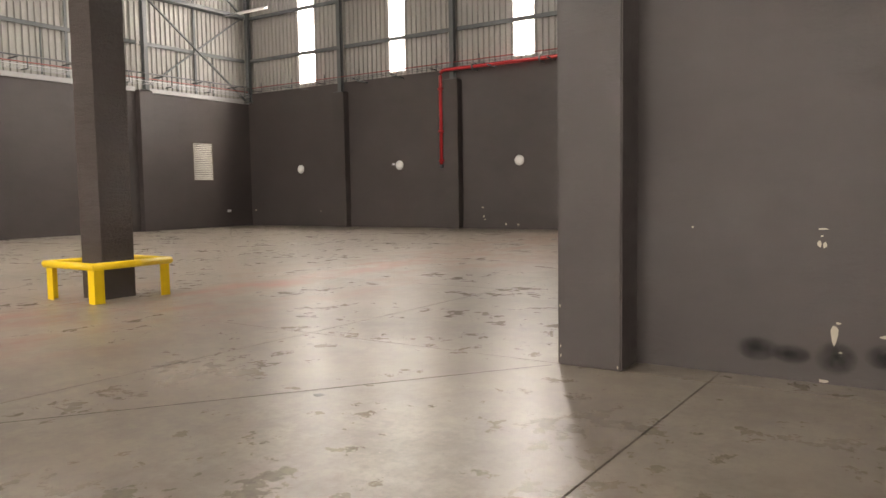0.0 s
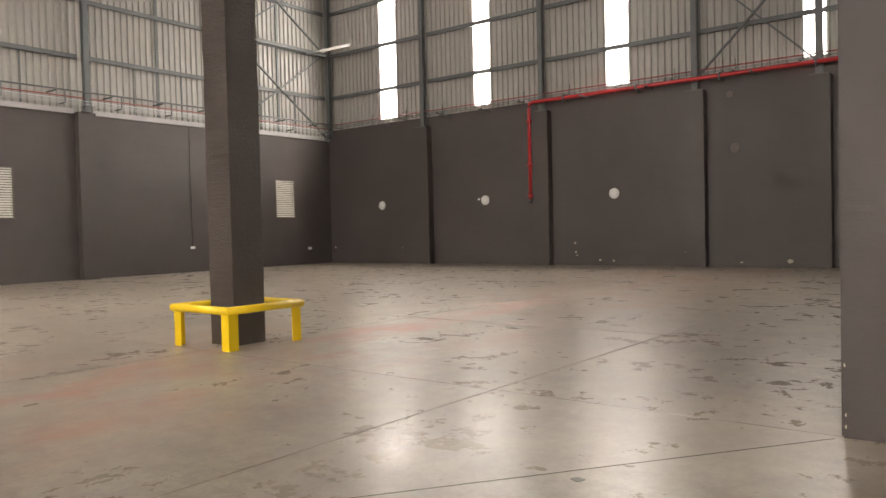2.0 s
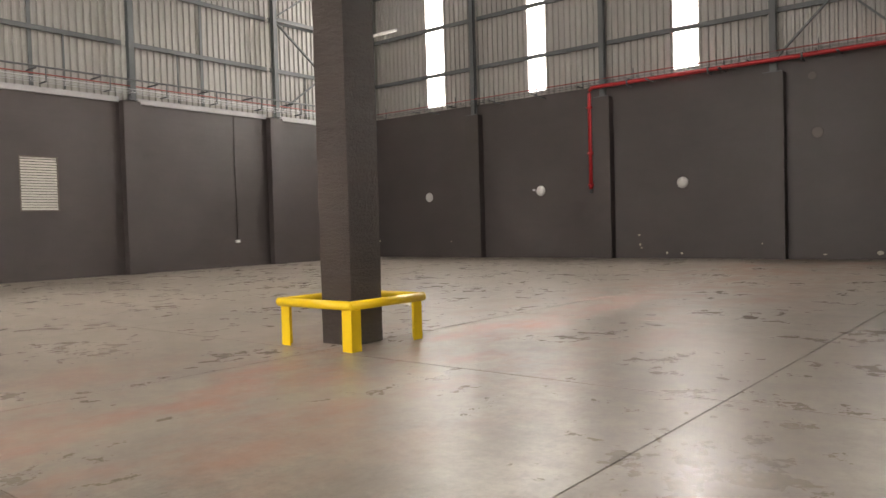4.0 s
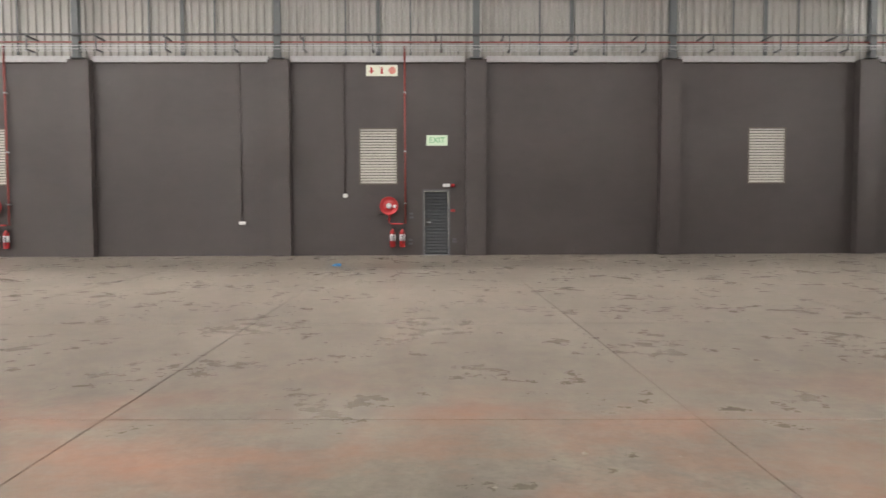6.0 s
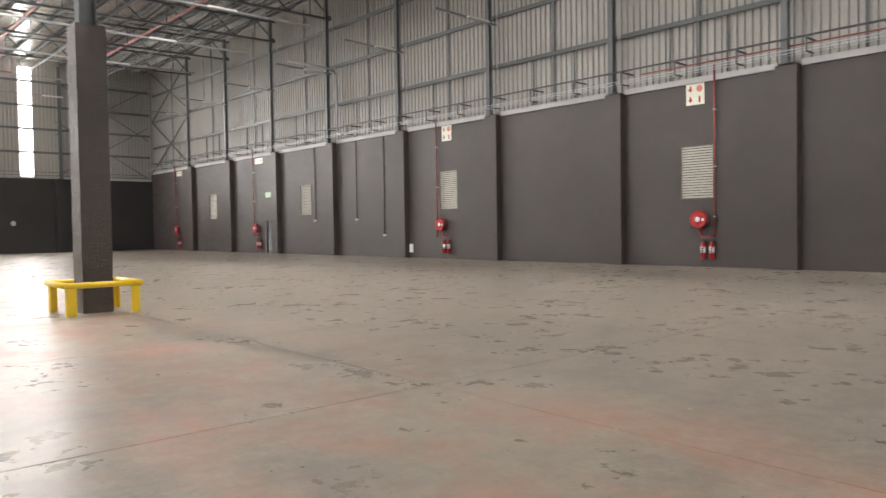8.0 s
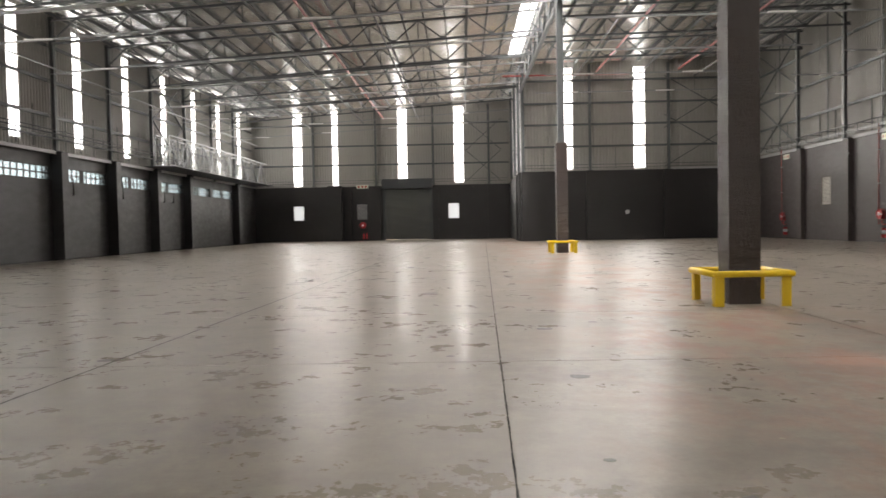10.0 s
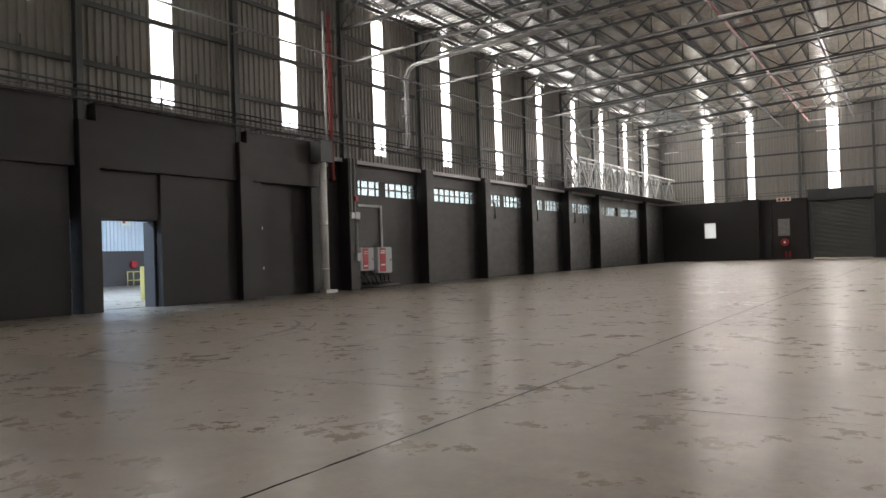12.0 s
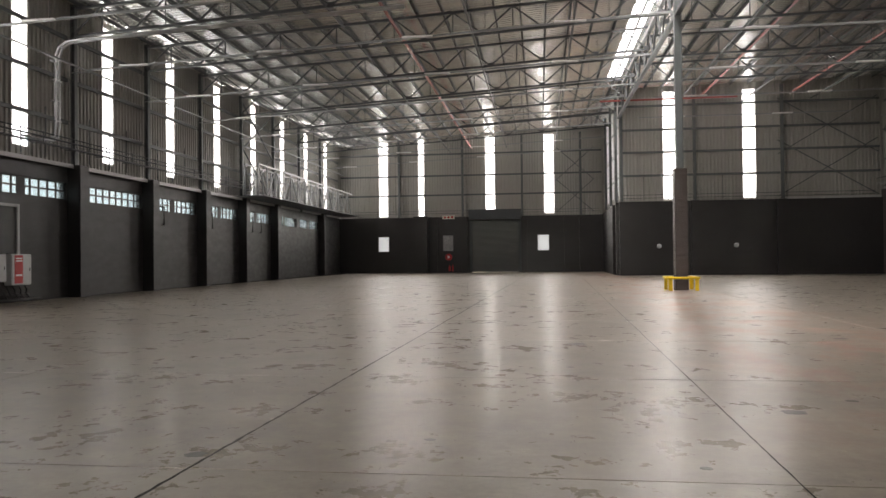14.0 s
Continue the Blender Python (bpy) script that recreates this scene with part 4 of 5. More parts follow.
# window in the north wall
t = structure(new("window_1"), "small bright window in the north wall", "window")
x0, x1, z0, z1 = NORTH_WINDOW
for d in ((x0, x0 + 0.06, YN + 0.05, YN + 0.12, z0, z1), (x1 - 0.06, x1, YN + 0.05, YN + 0.12, z0, z1), (x0 + 0.06, x1 - 0.06, YN + 0.05, YN + 0.12, z1 - 0.06, z1), (x0 + 0.06, x1 - 0.06, YN + 0.05, YN + 0.12, z0, z0 + 0.06), (x0 + 0.06, x1 - 0.06, YN + 0.05, YN + 0.12, 4.3, 4.35)):
    boxpart("window_frame", d, M_BLACK, t)
boxpart("pane", (x0 + 0.06, x1 - 0.06, YN + 0.08, YN + 0.09, z0 + 0.06, z1 - 0.06), M_PANE, t).visible_shadow = False

# paint chips and small marks at the foot of the walls
def chip(parent, axis, plane, a, z, w, h, mat, seed):
    """An irregular flake where the paint has come off."""
    rnd = random.Random(seed)
    bm = bmesh.new()
    n = 11
    ps = [(a + w / 2 * math.cos(k * math.tau / n) * rnd.uniform(0.65, 1.1), z + h / 2 * math.sin(k * math.tau / n) * rnd.uniform(0.65, 1.1)) for k in range(n)]
    lo = [bm.verts.new((p, plane, q) if axis == 'y' else (plane, p, q)) for p, q in ps]
    hi = [bm.verts.new((p, plane - 0.003, q) if axis == 'y' else (plane + 0.003, p, q)) for p, q in ps]
    bm.faces.new(hi)
    for k in range(n):
        bm.faces.new((lo[k], lo[(k + 1) % n], hi[(k + 1) % n], hi[k]))
    part("paint_chip", bm, mat, parent, "bare patch where paint has flaked")


for i, (a, z, w, h) in enumerate([(-15.18, 0.85, 0.18, 0.1), (-15.14, 0.5, 0.16, 0.16), (-15.09, 0.38, 0.2, 0.08), (-14.14, 0.2, 0.16, 0.16), (-13.6, 0.18, 0.22, 0.12), (-10.88, 0.5, 0.16, 0.12), (-9.03, 0.15, 0.2, 0.08), (-7.53, 0.2, 0.38, 0.25), (-23.91, 0.7, 0.12, 0.1), (-28.23, 0.75, 0.22, 0.16)]):
    chip(wall_north, 'y', YN - 0.0005, a, z, w * 0.6, h * 0.6, M_CHIP, i)
for i, (a, z, w, h, mt) in enumerate([(-0.925, 1.152, .085, .016, M_CHIP), (-0.945, 1.04, .032, .06, M_CHIP), (-0.91, 1.035, .032, .055, M_CHIP), (-0.93, 1.10, .022, .016, M_CHIP), (-0.832, 0.38, .055, .185, M_CHIP), (-0.81, 0.462, .045, .022, M_CHIP), (-0.515, 0.385, .07, .024, M_CHIP), (-1.86, 1.155, .018, .018, M_CHIP), (-0.9, 0.02, .08, .03, M_CHIP), (-0.79, 0.245, .03, .012, M_CHIP)]):
    chip(wall_partition, 'y', 5.6345, a, z, w, h, mt, 40 + i)
for i, (a, z) in enumerate([(-2.855, 0.5), (-2.85, 0.16), (-2.33, 0.03), (-2.85, 0.08)]):
    chip(wall_partition, 'y', 5.2495, a + (0.012 if a < -2.5 else -0.012), z, 0.012, 0.03, M_CHIP, 60 + i)


def smudge_material():
    """Black rubber rubbed thinly over paint, thinning out towards its edge."""
    m, nt, b = material("rubbed_black_smudge")
    b.inputs["Base Color"].default_value = (0.018, 0.017, 0.017, 1)
    b.inputs["Roughness"].default_value = 0.6
    tc = nt.nodes.new("ShaderNodeTexCoord")
    mp = nt.nodes.new("ShaderNodeMapping")
    mp.inputs["Location"].default_value, mp.inputs["Scale"].default_value = (-1, 0, -1), (2, 0, 2)
    nt.links.new(tc.outputs["Generated"], mp.inputs["Vector"])
    g = nt.nodes.new("ShaderNodeTexGradient")
    g.gradient_type = 'SPHERICAL'
    nt.links.new(mp.outputs[0], g.inputs[0])
    worn = mix(nt, 1.0, g.outputs["Color"], ramp(nt, noise_tex(nt, coords(nt), 9.0, 5), [(0.3, (0.2,) * 3), (0.65, (0.75,) * 3)]), 'MULTIPLY')
    nt.links.new(worn, b.inputs["Alpha"])
    return m


M_SMUDGE = smudge_material()
for x, z, w, h in ((-1.36, 0.22, 0.34, 0.2), (-1.12, 0.2, 0.3, 0.16), (-0.82, 0.2, 0.30, 0.26), (-0.5, 0.24, 0.3, 0.2)):
    boxpart("smudge", (x - w / 2, x + w / 2, 5.6320, 5.6335, z - h / 2, z + h / 2), M_SMUDGE, wall_partition, "black rubbed smudge on the wall foot")

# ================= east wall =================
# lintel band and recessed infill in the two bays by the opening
def eastbox(name, y0, y1, z0, z1, proud, mat=M_WALL_DARKER, label=""):
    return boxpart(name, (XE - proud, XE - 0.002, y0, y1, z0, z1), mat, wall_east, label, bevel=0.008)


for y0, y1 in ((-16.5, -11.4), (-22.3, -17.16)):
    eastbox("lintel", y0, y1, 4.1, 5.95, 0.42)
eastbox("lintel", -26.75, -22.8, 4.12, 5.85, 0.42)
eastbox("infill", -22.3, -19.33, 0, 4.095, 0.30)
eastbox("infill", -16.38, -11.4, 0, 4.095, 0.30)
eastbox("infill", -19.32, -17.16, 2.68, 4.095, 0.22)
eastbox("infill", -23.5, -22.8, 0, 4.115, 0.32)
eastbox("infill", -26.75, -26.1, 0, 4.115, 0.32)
boxpart("opening_jamb", (XE + 0.002, XE + 0.5, -19.35, -19.252, 0, 2.63), M_DOORFRAME, wall_east, "pale edge of a sliding door")
socket(XE, -23.75, 2.5, (-1, 0), 4.1, 0.1, 0.1, M_BLACK)
socket(XE, -23.75, 1.05, (-1, 0), 2.45, 0.14, 0.1, M_BLACK)

# hall seen through the opening
HX = XE + 22
bm = bmesh.new()
box(bm, XE + 0.6, HX + 3, -60, 10, -0.25, -0.002)
structure(part("floor_next_hall", bm, M_FLOOR), "concrete floor of the neighbouring hall", "floor")
bm = bmesh.new()
box(bm, HX, HX + 0.3, -60, 10, 0, 2.2)
structure(part("wall_next_hall", bm, M_WALL), "dark painted lower wall of the neighbouring hall", "wall")
bm = bmesh.new()
sheeting(bm, 'x', HX + 0.1, 1, -60, 10, 2.2, 8, [])
M_PALEYELLOW = painted("pale_yellow_paint", (0.48, 0.40, 0.14), 0.55)
M_PALECLAD = painted("pale_blue_sheeting", (0.62, 0.68, 0.74), 0.45, 0.05)
structure(part("upper_wall_next_hall", bm, M_PALECLAD), "pale sheeting of the neighbouring hall", "wall cladding")
bm = bmesh.new()
box(bm, XE + 0.4, HX + 1, -60, 10, 8.0, 8.2)
structure(part("ceiling_next_hall", bm, M_CLAD), "roof of the neighbouring hall", "ceiling")
for y in (-60, 10):
    bm = bmesh.new()
    box(bm, XE + 0.36, HX, y, y + 0.2, 0, 8.0)
    structure(part("wall_next_hall_end", bm, M_WALL), "end wall of the neighbouring hall", "wall")
# added blue area lamp under the closed roof, in place of unseen daylight
d = daylight(XE + 8, -20, 7.9, 3.0, 40, (XE + 8, -20, 0), 85)
d.data.color = (0.50, 0.72, 1.0)
t = thing("yellow_post", "yellow painted safety post in the neighbouring hall", "post", "", (XE + 4.0, -21.8, 0))
boxpart("post", (-0.14, 0.14, -0.14, 0.14, 0, 1.25), M_PALEYELLOW, t, bevel=0.02)
bm = bmesh.new()
beam(bm, (-0.2, 0.0, 1.25), (-0.5, 0.35, 1.85), 0.09, 0.05)
part("strut", bm, M_FLASH, t, "pale leaning strut")
t = thing("yellow_rack", "low yellow tubular rack against the far wall", "rack", "", (HX - 0.8, -33.9, 0))
for a in (-0.8, 0.8):
    for b in (-0.3, 0.3):
        bm = bmesh.new()
        tube(bm, [(b, a, 0), (b, a, 0.9)], 0.035)
        part("leg", bm, M_PALEYELLOW, t)
for z in (0.35, 0.88):
    for b in (-0.3, 0.3):
        bm = bmesh.new()
        tube(bm, [(b, -0.8, z), (b, 0.8, z)], 0.03)
        part("bar", bm, M_PALEYELLOW, t)
t = thing("far_hose_reel", "red hose reel on the far wall of the next hall", "hose reel", "", (HX, -33.8, 1.35))
bm = bmesh.new()
lathe(bm, (-0.25, 0, 0), (1, 0, 0), [(0.2, 0), (0.22, 0.04), (0.22, 0.2), (0.1, 0.24)], 20)
part("drum", bm, M_RED, t)
t = thing("far_sign", "white sign with red marks on the far wall", "sign", "", (HX + 0.08, -33.5, 4.2))
boxpart("board", (0, 0.02, -0.35, 0.35, -0.4, 0.4), M_SIGN, t)
for a, b in ((-.15, .15), (.15, .15), (.15, -.15)):
    boxpart("pictogram", (-0.006, -0.001, a - .1, a + .1, b - .1, b + .1), M_RED, t)

# downpipe, hopper and red riser
t = thing("downpipe", "grey-white plastic downpipe with a dark hopper box on the wall", "downpipe", "", (XE - 0.72, -26.35, 0))
bm = bmesh.new()
tube(bm, [(0, 0, 0.12), (0, 0, 5.05)], 0.15, 16)
part("pipe", bm, M_WHITE, t)
for z in (0.9, 2.6, 4.3):
    bm = bmesh.new()
    lathe(bm, (0, 0, z), (0, 0, 1), [(0.157, 0), (0.165, 0.02), (0.157, 0.06)], 18)
    part("collar", bm, M_WHITE, t)
boxpart("shoe", (-0.16, 0.16, -0.5, 0.16, 0, 0.12), M_WHITE, t)
boxpart("hopper", (-0.25, 0.68, -0.35, 0.35, 5.05, 5.85), M_DARKSTEEL, t, "dark steel hopper box", bevel=0.01)
t = thing("fire_riser", "red fire riser pipe running up the wall to the roof", "pipe", "", (XE - 0.3, -27.42, 0))
bm = bmesh.new()
tube(bm, [(0.28, -0.25, 4.55), (0.05, -0.12, 4.55), (0, 0, 4.7), (0, 0, 11.2)], 0.09, 12)
part("pipe", bm, M_RUSTRED, t)
for z in (5.0, 6.4, 8.2, 10.0):
    bm = bmesh.new()
    lathe(bm, (0, 0, z), (0, 0, 1), [(0.115, 0), (0.115, 0.08)], 14)
    part("coupling", bm, M_RUSTRED, t)
bm = bmesh.new()
tube(bm, [(0.0, 0.32, 5.0), (0.0, 0.32, 11.2)], 0.05, 10)
part("conduit", bm, M_GALV, t, "grey conduit")

# conduits and boxes on the pilaster
t = thing("electric_conduit", "white conduits and junction boxes on the pilaster", "conduit", "", (XE - 0.6, -28.35, 0))
for dy, z0, z1 in ((0.12, 3.2, 5.6), (-0.1, 1.5, 5.4), (-0.18, 1.5, 3.0)):
    bm = bmesh.new()
    tube(bm, [(0, dy, z0), (0.0, dy + 0.03, (z0 + z1) / 2), (0, dy, z1)], 0.022)
    part("conduit", bm, M_BOXGREY, t)
for dy, z, s, mt in ((0.14, 3.05, 0.12, M_BOXGREY), (-0.14, 3.05, 0.15, M_BOXGREY), (-0.2, 1.35, 0.16, M_BOXGREY), (-0.1, 3.75, 0.09, M_RED)):
    boxpart("junction_box", (-0.08, 0.02, dy - s, dy + s, z - s, z + s), mt, t, bevel=0.008)


def fire_panel(y0, y1, z0, z1):
    t = thing("control_cabinet", "grey steel control cabinet with a red front panel", "cabinet", "control cabinets on the wall", (XE, (y0 + y1) / 2, (z0 + z1) / 2))
    w, h = (y1 - y0) / 2, (z1 - z0) / 2
    boxpart("body", (-0.32, -0.04, -w, w, -h, h), M_BOXGREY, t, bevel=0.012)
    boxpart("door", (-0.345, -0.322, -w + 0.02, w - 0.02, -h + 0.02, h - 0.02), M_BOXGREY, t, bevel=0.006)
    boxpart("red_panel", (-0.352, -0.346, -0.05, w - 0.14, -h + 0.06, h - 0.04), M_RED, t, "red lettered panel")
    for k in range(3):
        boxpart("lettering_bar", (-0.356, -0.353, 0.0, w - 0.2, h - 0.18 - (0.62 if k == 2 else k * 0.09), h - 0.14 - (0.60 if k == 2 else k * 0.09)), M_LABEL, t)
    boxpart("lock", (-0.36, -0.346, -w + 0.1, -w + 0.14, -0.05, 0.05), M_BLACK, t)
    for a in (-w * 0.6, w * 0.6):
        boxpart("wall_bracket", (-0.04, -0.002, a - 0.03, a + 0.03, -h - 0.06, h + 0.06), M_DARKSTEEL, t)


fire_panel(-29.92, -29.0, 0.76, 1.74)
fire_panel(-31.22, -30.17, 0.62, 1.75)
t = thing("floor_pipework", "dark pipes and cables below the control cabinets", "pipework", "", (XE - 0.2, -30.1, 0))
for k in range(7):
    bm = bmesh.new()
    y = 1.0 - 0.32 * k
    tube(bm, [(0, y, 0.62), (-0.03, y - 0.08, 0.45), (-0.02, y - 0.3 + 0.04 * k, 0.3), (0, y - 0.4, 0.06)], 0.03)
    part("cable", bm, M_BLACK, t)
bm = bmesh.new()
tube(bm, [(-0.1, 1.2, 0.07), (-0.1, -1.7, 0.07)], 0.06)
tube(bm, [(0.05, 1.2, 0.25), (0.05, -1.2, 0.25)], 0.04)
part("pipe", bm, M_BLACK, t)
t = thing("pale_door_frame", "pale angle frame of a closed doorway in the dark wall", "door frame", "", (XE, -30.1, 0))
boxpart("jamb", (-0.06, -0.002, -0.86, -0.74, 1.75, 3.6), M_FLASH, t)
boxpart("head", (-0.06, -0.002, -0.74, 1.1, 3.5, 3.6), M_FLASH, t)

# clerestory windows in the east wall


def frosted():
    m, nt, b = material("frosted_glass")
    b.inputs["Base Color"].default_value = (0.75, 0.86, 0.88, 1)
    b.inputs["Roughness"].default_value = 0.25
    b.inputs["Transmission Weight"].default_value = 0.85
    return m


M_FROST = frosted()
WIN = [(EAST_BAYS[k + 1] + 0.35, EAST_BAYS[k] - 0.35) for k in range(5, 12)]
for i, (a, b) in enumerate(WIN):
    t = structure(new("window_%d" % (i + 3)), "row of small frosted panes high in the dark wall", "window")
    n = 10
    step = (b - a) / n
    z0, z1 = 3.98, 4.68
    for z in (z0, z1 - 0.04):
        boxpart("window_frame", (XE + 0.1, XE + 0.16, a, b, z, z + 0.04), M_BLACK, t)
    # grey bar added for a band of the view outside, not a glazing bar
    boxpart("outside_view_band", (XE + 0.11, XE + 0.15, a, b, z0 + 0.32, z0 + 0.39), M_DOORFRAME, t)
    for k in range(n + 1):
        c = a + k * step
        w = 0.22 if k == n // 2 and i != 1 else 0.03
        boxpart("mullion", (XE + 0.1, XE + 0.16, max(a, c - w), min(b, c + w), z0 + 0.04, z1 - 0.04), M_BLACK, t)
    for k in range(n):
        ob = boxpart("pane", (XE + 0.125, XE + 0.135, a + k * step + 0.032, a + (k + 1) * step - 0.032, z0 + 0.042, z1 - 0.042), M_FROST, t)
# brackets and small ledges under the windows
for y in (-41.23, -46.82, -52.92, -54.44):
    t = thing("wall_bracket", "dark steel bracket on the wall under the windows", "bracket", "", (XE, y, 3.3))
    bm = bmesh.new()
    tube(bm, [(-0.02, 0, 0.9), (-0.25, 0, 0.9), (-0.25, 0, 0), (-0.02, -0.3, 0)], 0.04)
    part("pipe", bm, M_BLACK, t)
t = thing("thin_red_pipe", "thin red pipe down the side of a pilaster", "pipe", "", (XE - 0.05, -34.53, 0))
bm = bmesh.new()
tube(bm, [(0, 0, 1.2), (0, 0, 3.7)], 0.02)
part("pipe", bm, M_RED, t)

# canopy, cable tray and pipes above the east wall
t = thing("wall_canopy", "dark ledge with a pale upstand along the wall top", "ledge")
for y0, y1 in zip([-26.5] + EAST_BAYS[5:], EAST_BAYS[5:] + [YS + 0.2]):
    if y0 - y1 < 1:
        continue
    boxpart("ledge", (XE - 0.28, XE - 0.002, y1 + 0.31, y0 - 0.31, 5.30, 5.38), M_DARKSTEEL, t)
    boxpart("upstand", (XE - 0.30, XE - 0.282, y1 + 0.31, y0 - 0.31, 5.26, 5.42), M_FLASH, t)
cable_tray("cable_tray", "dark cable tray on brackets along the wall top", [(XE - 0.35, -75, 6.0), (XE - 0.35, -5, 6.0)], 0.34, M_DARKSTEEL, 0.45)
for dz, dx, r in ((0.0, 0.62, 0.03), (0.32, 0.3, 0.035), (0.5, 0.25, 0.025)):
    t = thing("service_pipe", "dark service pipe along the wall top", "pipe", "service pipes along the wall")
    bm = bmesh.new()
    tube(bm, [(XE - dx, -74.5, 5.95 + dz), (XE - dx, -6, 5.95 + dz)], r)
    part("pipe", bm, M_DARKSTEEL, t)
# pale bars, no lamps: daylight gaps over the wall put in as colour
for y in (-18.5, -20.7, -24.3):
    t = thing("daylight_gap_bar", "thin pale bar standing for a bright daylight gap at the wall top", "lamp", "strip lights under the tray", (XE - 0.3, y, 5.97))
    boxpart("body", (-0.25, 0.0, -0.6, 0.6, -0.03, 0.0), M_FLASH, t, bevel=0.008)
for y in EAST_BAYS:
    for dy in (1.4, 2.9, 4.3):
        boxpart("hanger", (XE + 0.1, XE + 0.13, y - dy - 0.02, y - dy + 0.02, 5.6, 7.6), M_STEEL, upper_east)

t = thing("conduit_arch", "pair of galvanised conduits arching up from the wall tray", "conduit", "", (XE - 0.25, -33.0, 0))
for o in (0.0, 0.22):
    bm = bmesh.new()
    tube(bm, [(0, 2.2, 6.15), (0, 0.9 + o, 6.15), (0, 0.45 + o, 6.2), (0, 0.1 + o, 6.4), (0, o, 6.8), (0, o, 9.6), (-0.15, o, 9.95), (-0.5, o, 10.15), (-1.0, o, 10.2), (-14, o, 10.85)], 0.05, 8)
    part("conduit", bm, M_GALV, t)
for z in (7.0, 7.8, 8.6, 9.4):
    boxpart("clip", (-0.05, 0.2, -0.08, 0.3, z, z + 0.05), M_GALV, t)
t = thing("lattice_gantry", "pale steel lattice frame standing on the wall canopy", "gantry", "", (XE - 0.7, 0, 0))
for dx in (0.0, -0.9):
    for z in (5.55, 7.5):
        bm = bmesh.new()
        beam(bm, (dx, -50.5, z), (dx, -74.0, z), 0.1)
        part("chord", bm, M_FLASHDULL, t)
    y = -50.5
    k = 0
    while y > -73.5:
        bm = bmesh.new()
        za, zb = (5.55, 7.5) if k % 2 else (7.5, 5.55)
        beam(bm, (dx, y, za), (dx, y - 1.55, zb), 0.07)
        beam(bm, (dx, y, 5.55), (dx, y, 7.5), 0.08)
        part("strut", bm, M_FLASHDULL, t)
        y -= 1.55
        k += 1
boxpart("platform", (-1.5, 0.5, -74.2, -50.0, 5.43, 5.47), M_DARKSTEEL, t, "thin dark platform plate")

# ================= south wall =================
for i, (x0, x1, z0, z1) in enumerate(SOUTH_WINDOWS):
    t = structure(new("window_%d" % (i + 11)), "bright square window in the dark end wall", "window")
    for d in ((x0, x0 + 0.05, z0, z1), (x1 - 0.05, x1, z0, z1), (x0 + 0.05, x1 - 0.05, z0, z0 + 0.05), (x0 + 0.05, x1 - 0.05, z1 - 0.05, z1)):
        boxpart("window_frame", (d[0], d[1], YS - 0.2, YS - 0.12, d[2], d[3]), M_DOORFRAME, t)
    boxpart("pane", (x0 + 0.05, x1 - 0.05, YS - 0.165, YS - 0.155, z0 + 0.05, z1 - 0.05), M_PANE, t).visible_shadow = False
    daylight((x0 + x1) / 2, YS - 0.35, (z0 + z1) / 2, x1 - x0, z1 - z0, ((x0 + x1) / 2, 0, (z0 + z1) / 2), DAYLIGHT * 0.03)


def louvre_south(x0, x1, z0, z1):
    t = thing("louvre_vent", "grey louvre vent set in the dark end wall", "vent", "", ((x0 + x1) / 2, YS, z0))
    w, h = (x1 - x0) / 2, z1 - z0
    boxpart("frame", (-w, w, 0.001, 0.03, 0, h), M_DOORFRAME, t)
    for k in range(14):
        bm = bmesh.new()
        beam(bm, (-w + 0.04, 0.045, 0.08 + k * (h - 0.16) / 13), (w - 0.04, 0.045, 0.08 + k * (h - 0.16) / 13), 0.01, 0.09, (0, 0.6, 0.8))
        part("blade", bm, M_BOXGREY, t)


louvre_south(3.52, 4.53, 2.05, 3.57)
t = thing("roller_door", "closed charcoal roller shutter door, light showing under it", "roller door", "", (-0.45, YS, 0))
for k in range(44):
    z = 0.09 + k * 0.11
    bm = bmesh.new()
    v = [bm.verts.new((sx * 2.28, yy, zz)) for sx in (-1, 1) for yy, zz in ((-0.02, z), (0.02, z + 0.03), (0.028, z + 0.055), (0.02, z + 0.085), (-0.02, z + 0.108))]
    for i in range(4):
        bm.faces.new((v[i], v[i + 1], v[i + 6], v[i + 5]))
    bm.faces.new((v[0], v[1], v[2], v[3], v[4]))
    bm.faces.new((v[9], v[8], v[7], v[6], v[5]))
    bm.faces.new((v[4], v[0], v[5], v[9]))
    part("slat", bm, M_ROLLER, t)
for s in (-1, 1):
    boxpart("guide", (s * 2.3 - 0.12, s * 2.3 + 0.12, 0.04, 0.14, 0, 4.95), M_ROLLER, t)
boxpart("shutter_box", (-2.45, 2.45, 0.02, 0.75, 5.0, 5.92), M_ROLLER, t, "charcoal shutter box", bevel=0.02)
boxpart("bottom_bar", (-2.28, 1.0, -0.03, 0.03, 0.03, 0.088), M_FLASH, t)
boxpart("pier", (5.93, 7.24, YS + 0.001, YS + 0.9, 0, 5.35), M_WALL_DARKER, wall_south, bevel=0.01)
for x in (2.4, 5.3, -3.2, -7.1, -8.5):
    boxpart("pilaster", (x - 0.25, x + 0.25, YS + 0.001, YS + 0.2, 0, 5.2), M_WALL_DARKER, wall_south, bevel=0.01)
t = thing("end_sign", "cream sign above the vent on the end wall", "sign", "signs on the wall", (3.97, YS + 0.02, 5.27))
boxpart("board", (-0.58, 0.58, 0, 0.02, -0.17, 0.17), M_SIGN, t)
for a in (-0.35, 0, 0.35):
    boxpart("pictogram", (a - 0.1, a + 0.1, 0.021, 0.025, -0.1, 0.1), M_RED, t)
t = thing("hose_reel", "red fire hose reel on the dark end wall", "hose reel", "", (3.97, YS, 1.5))
bm = bmesh.new()
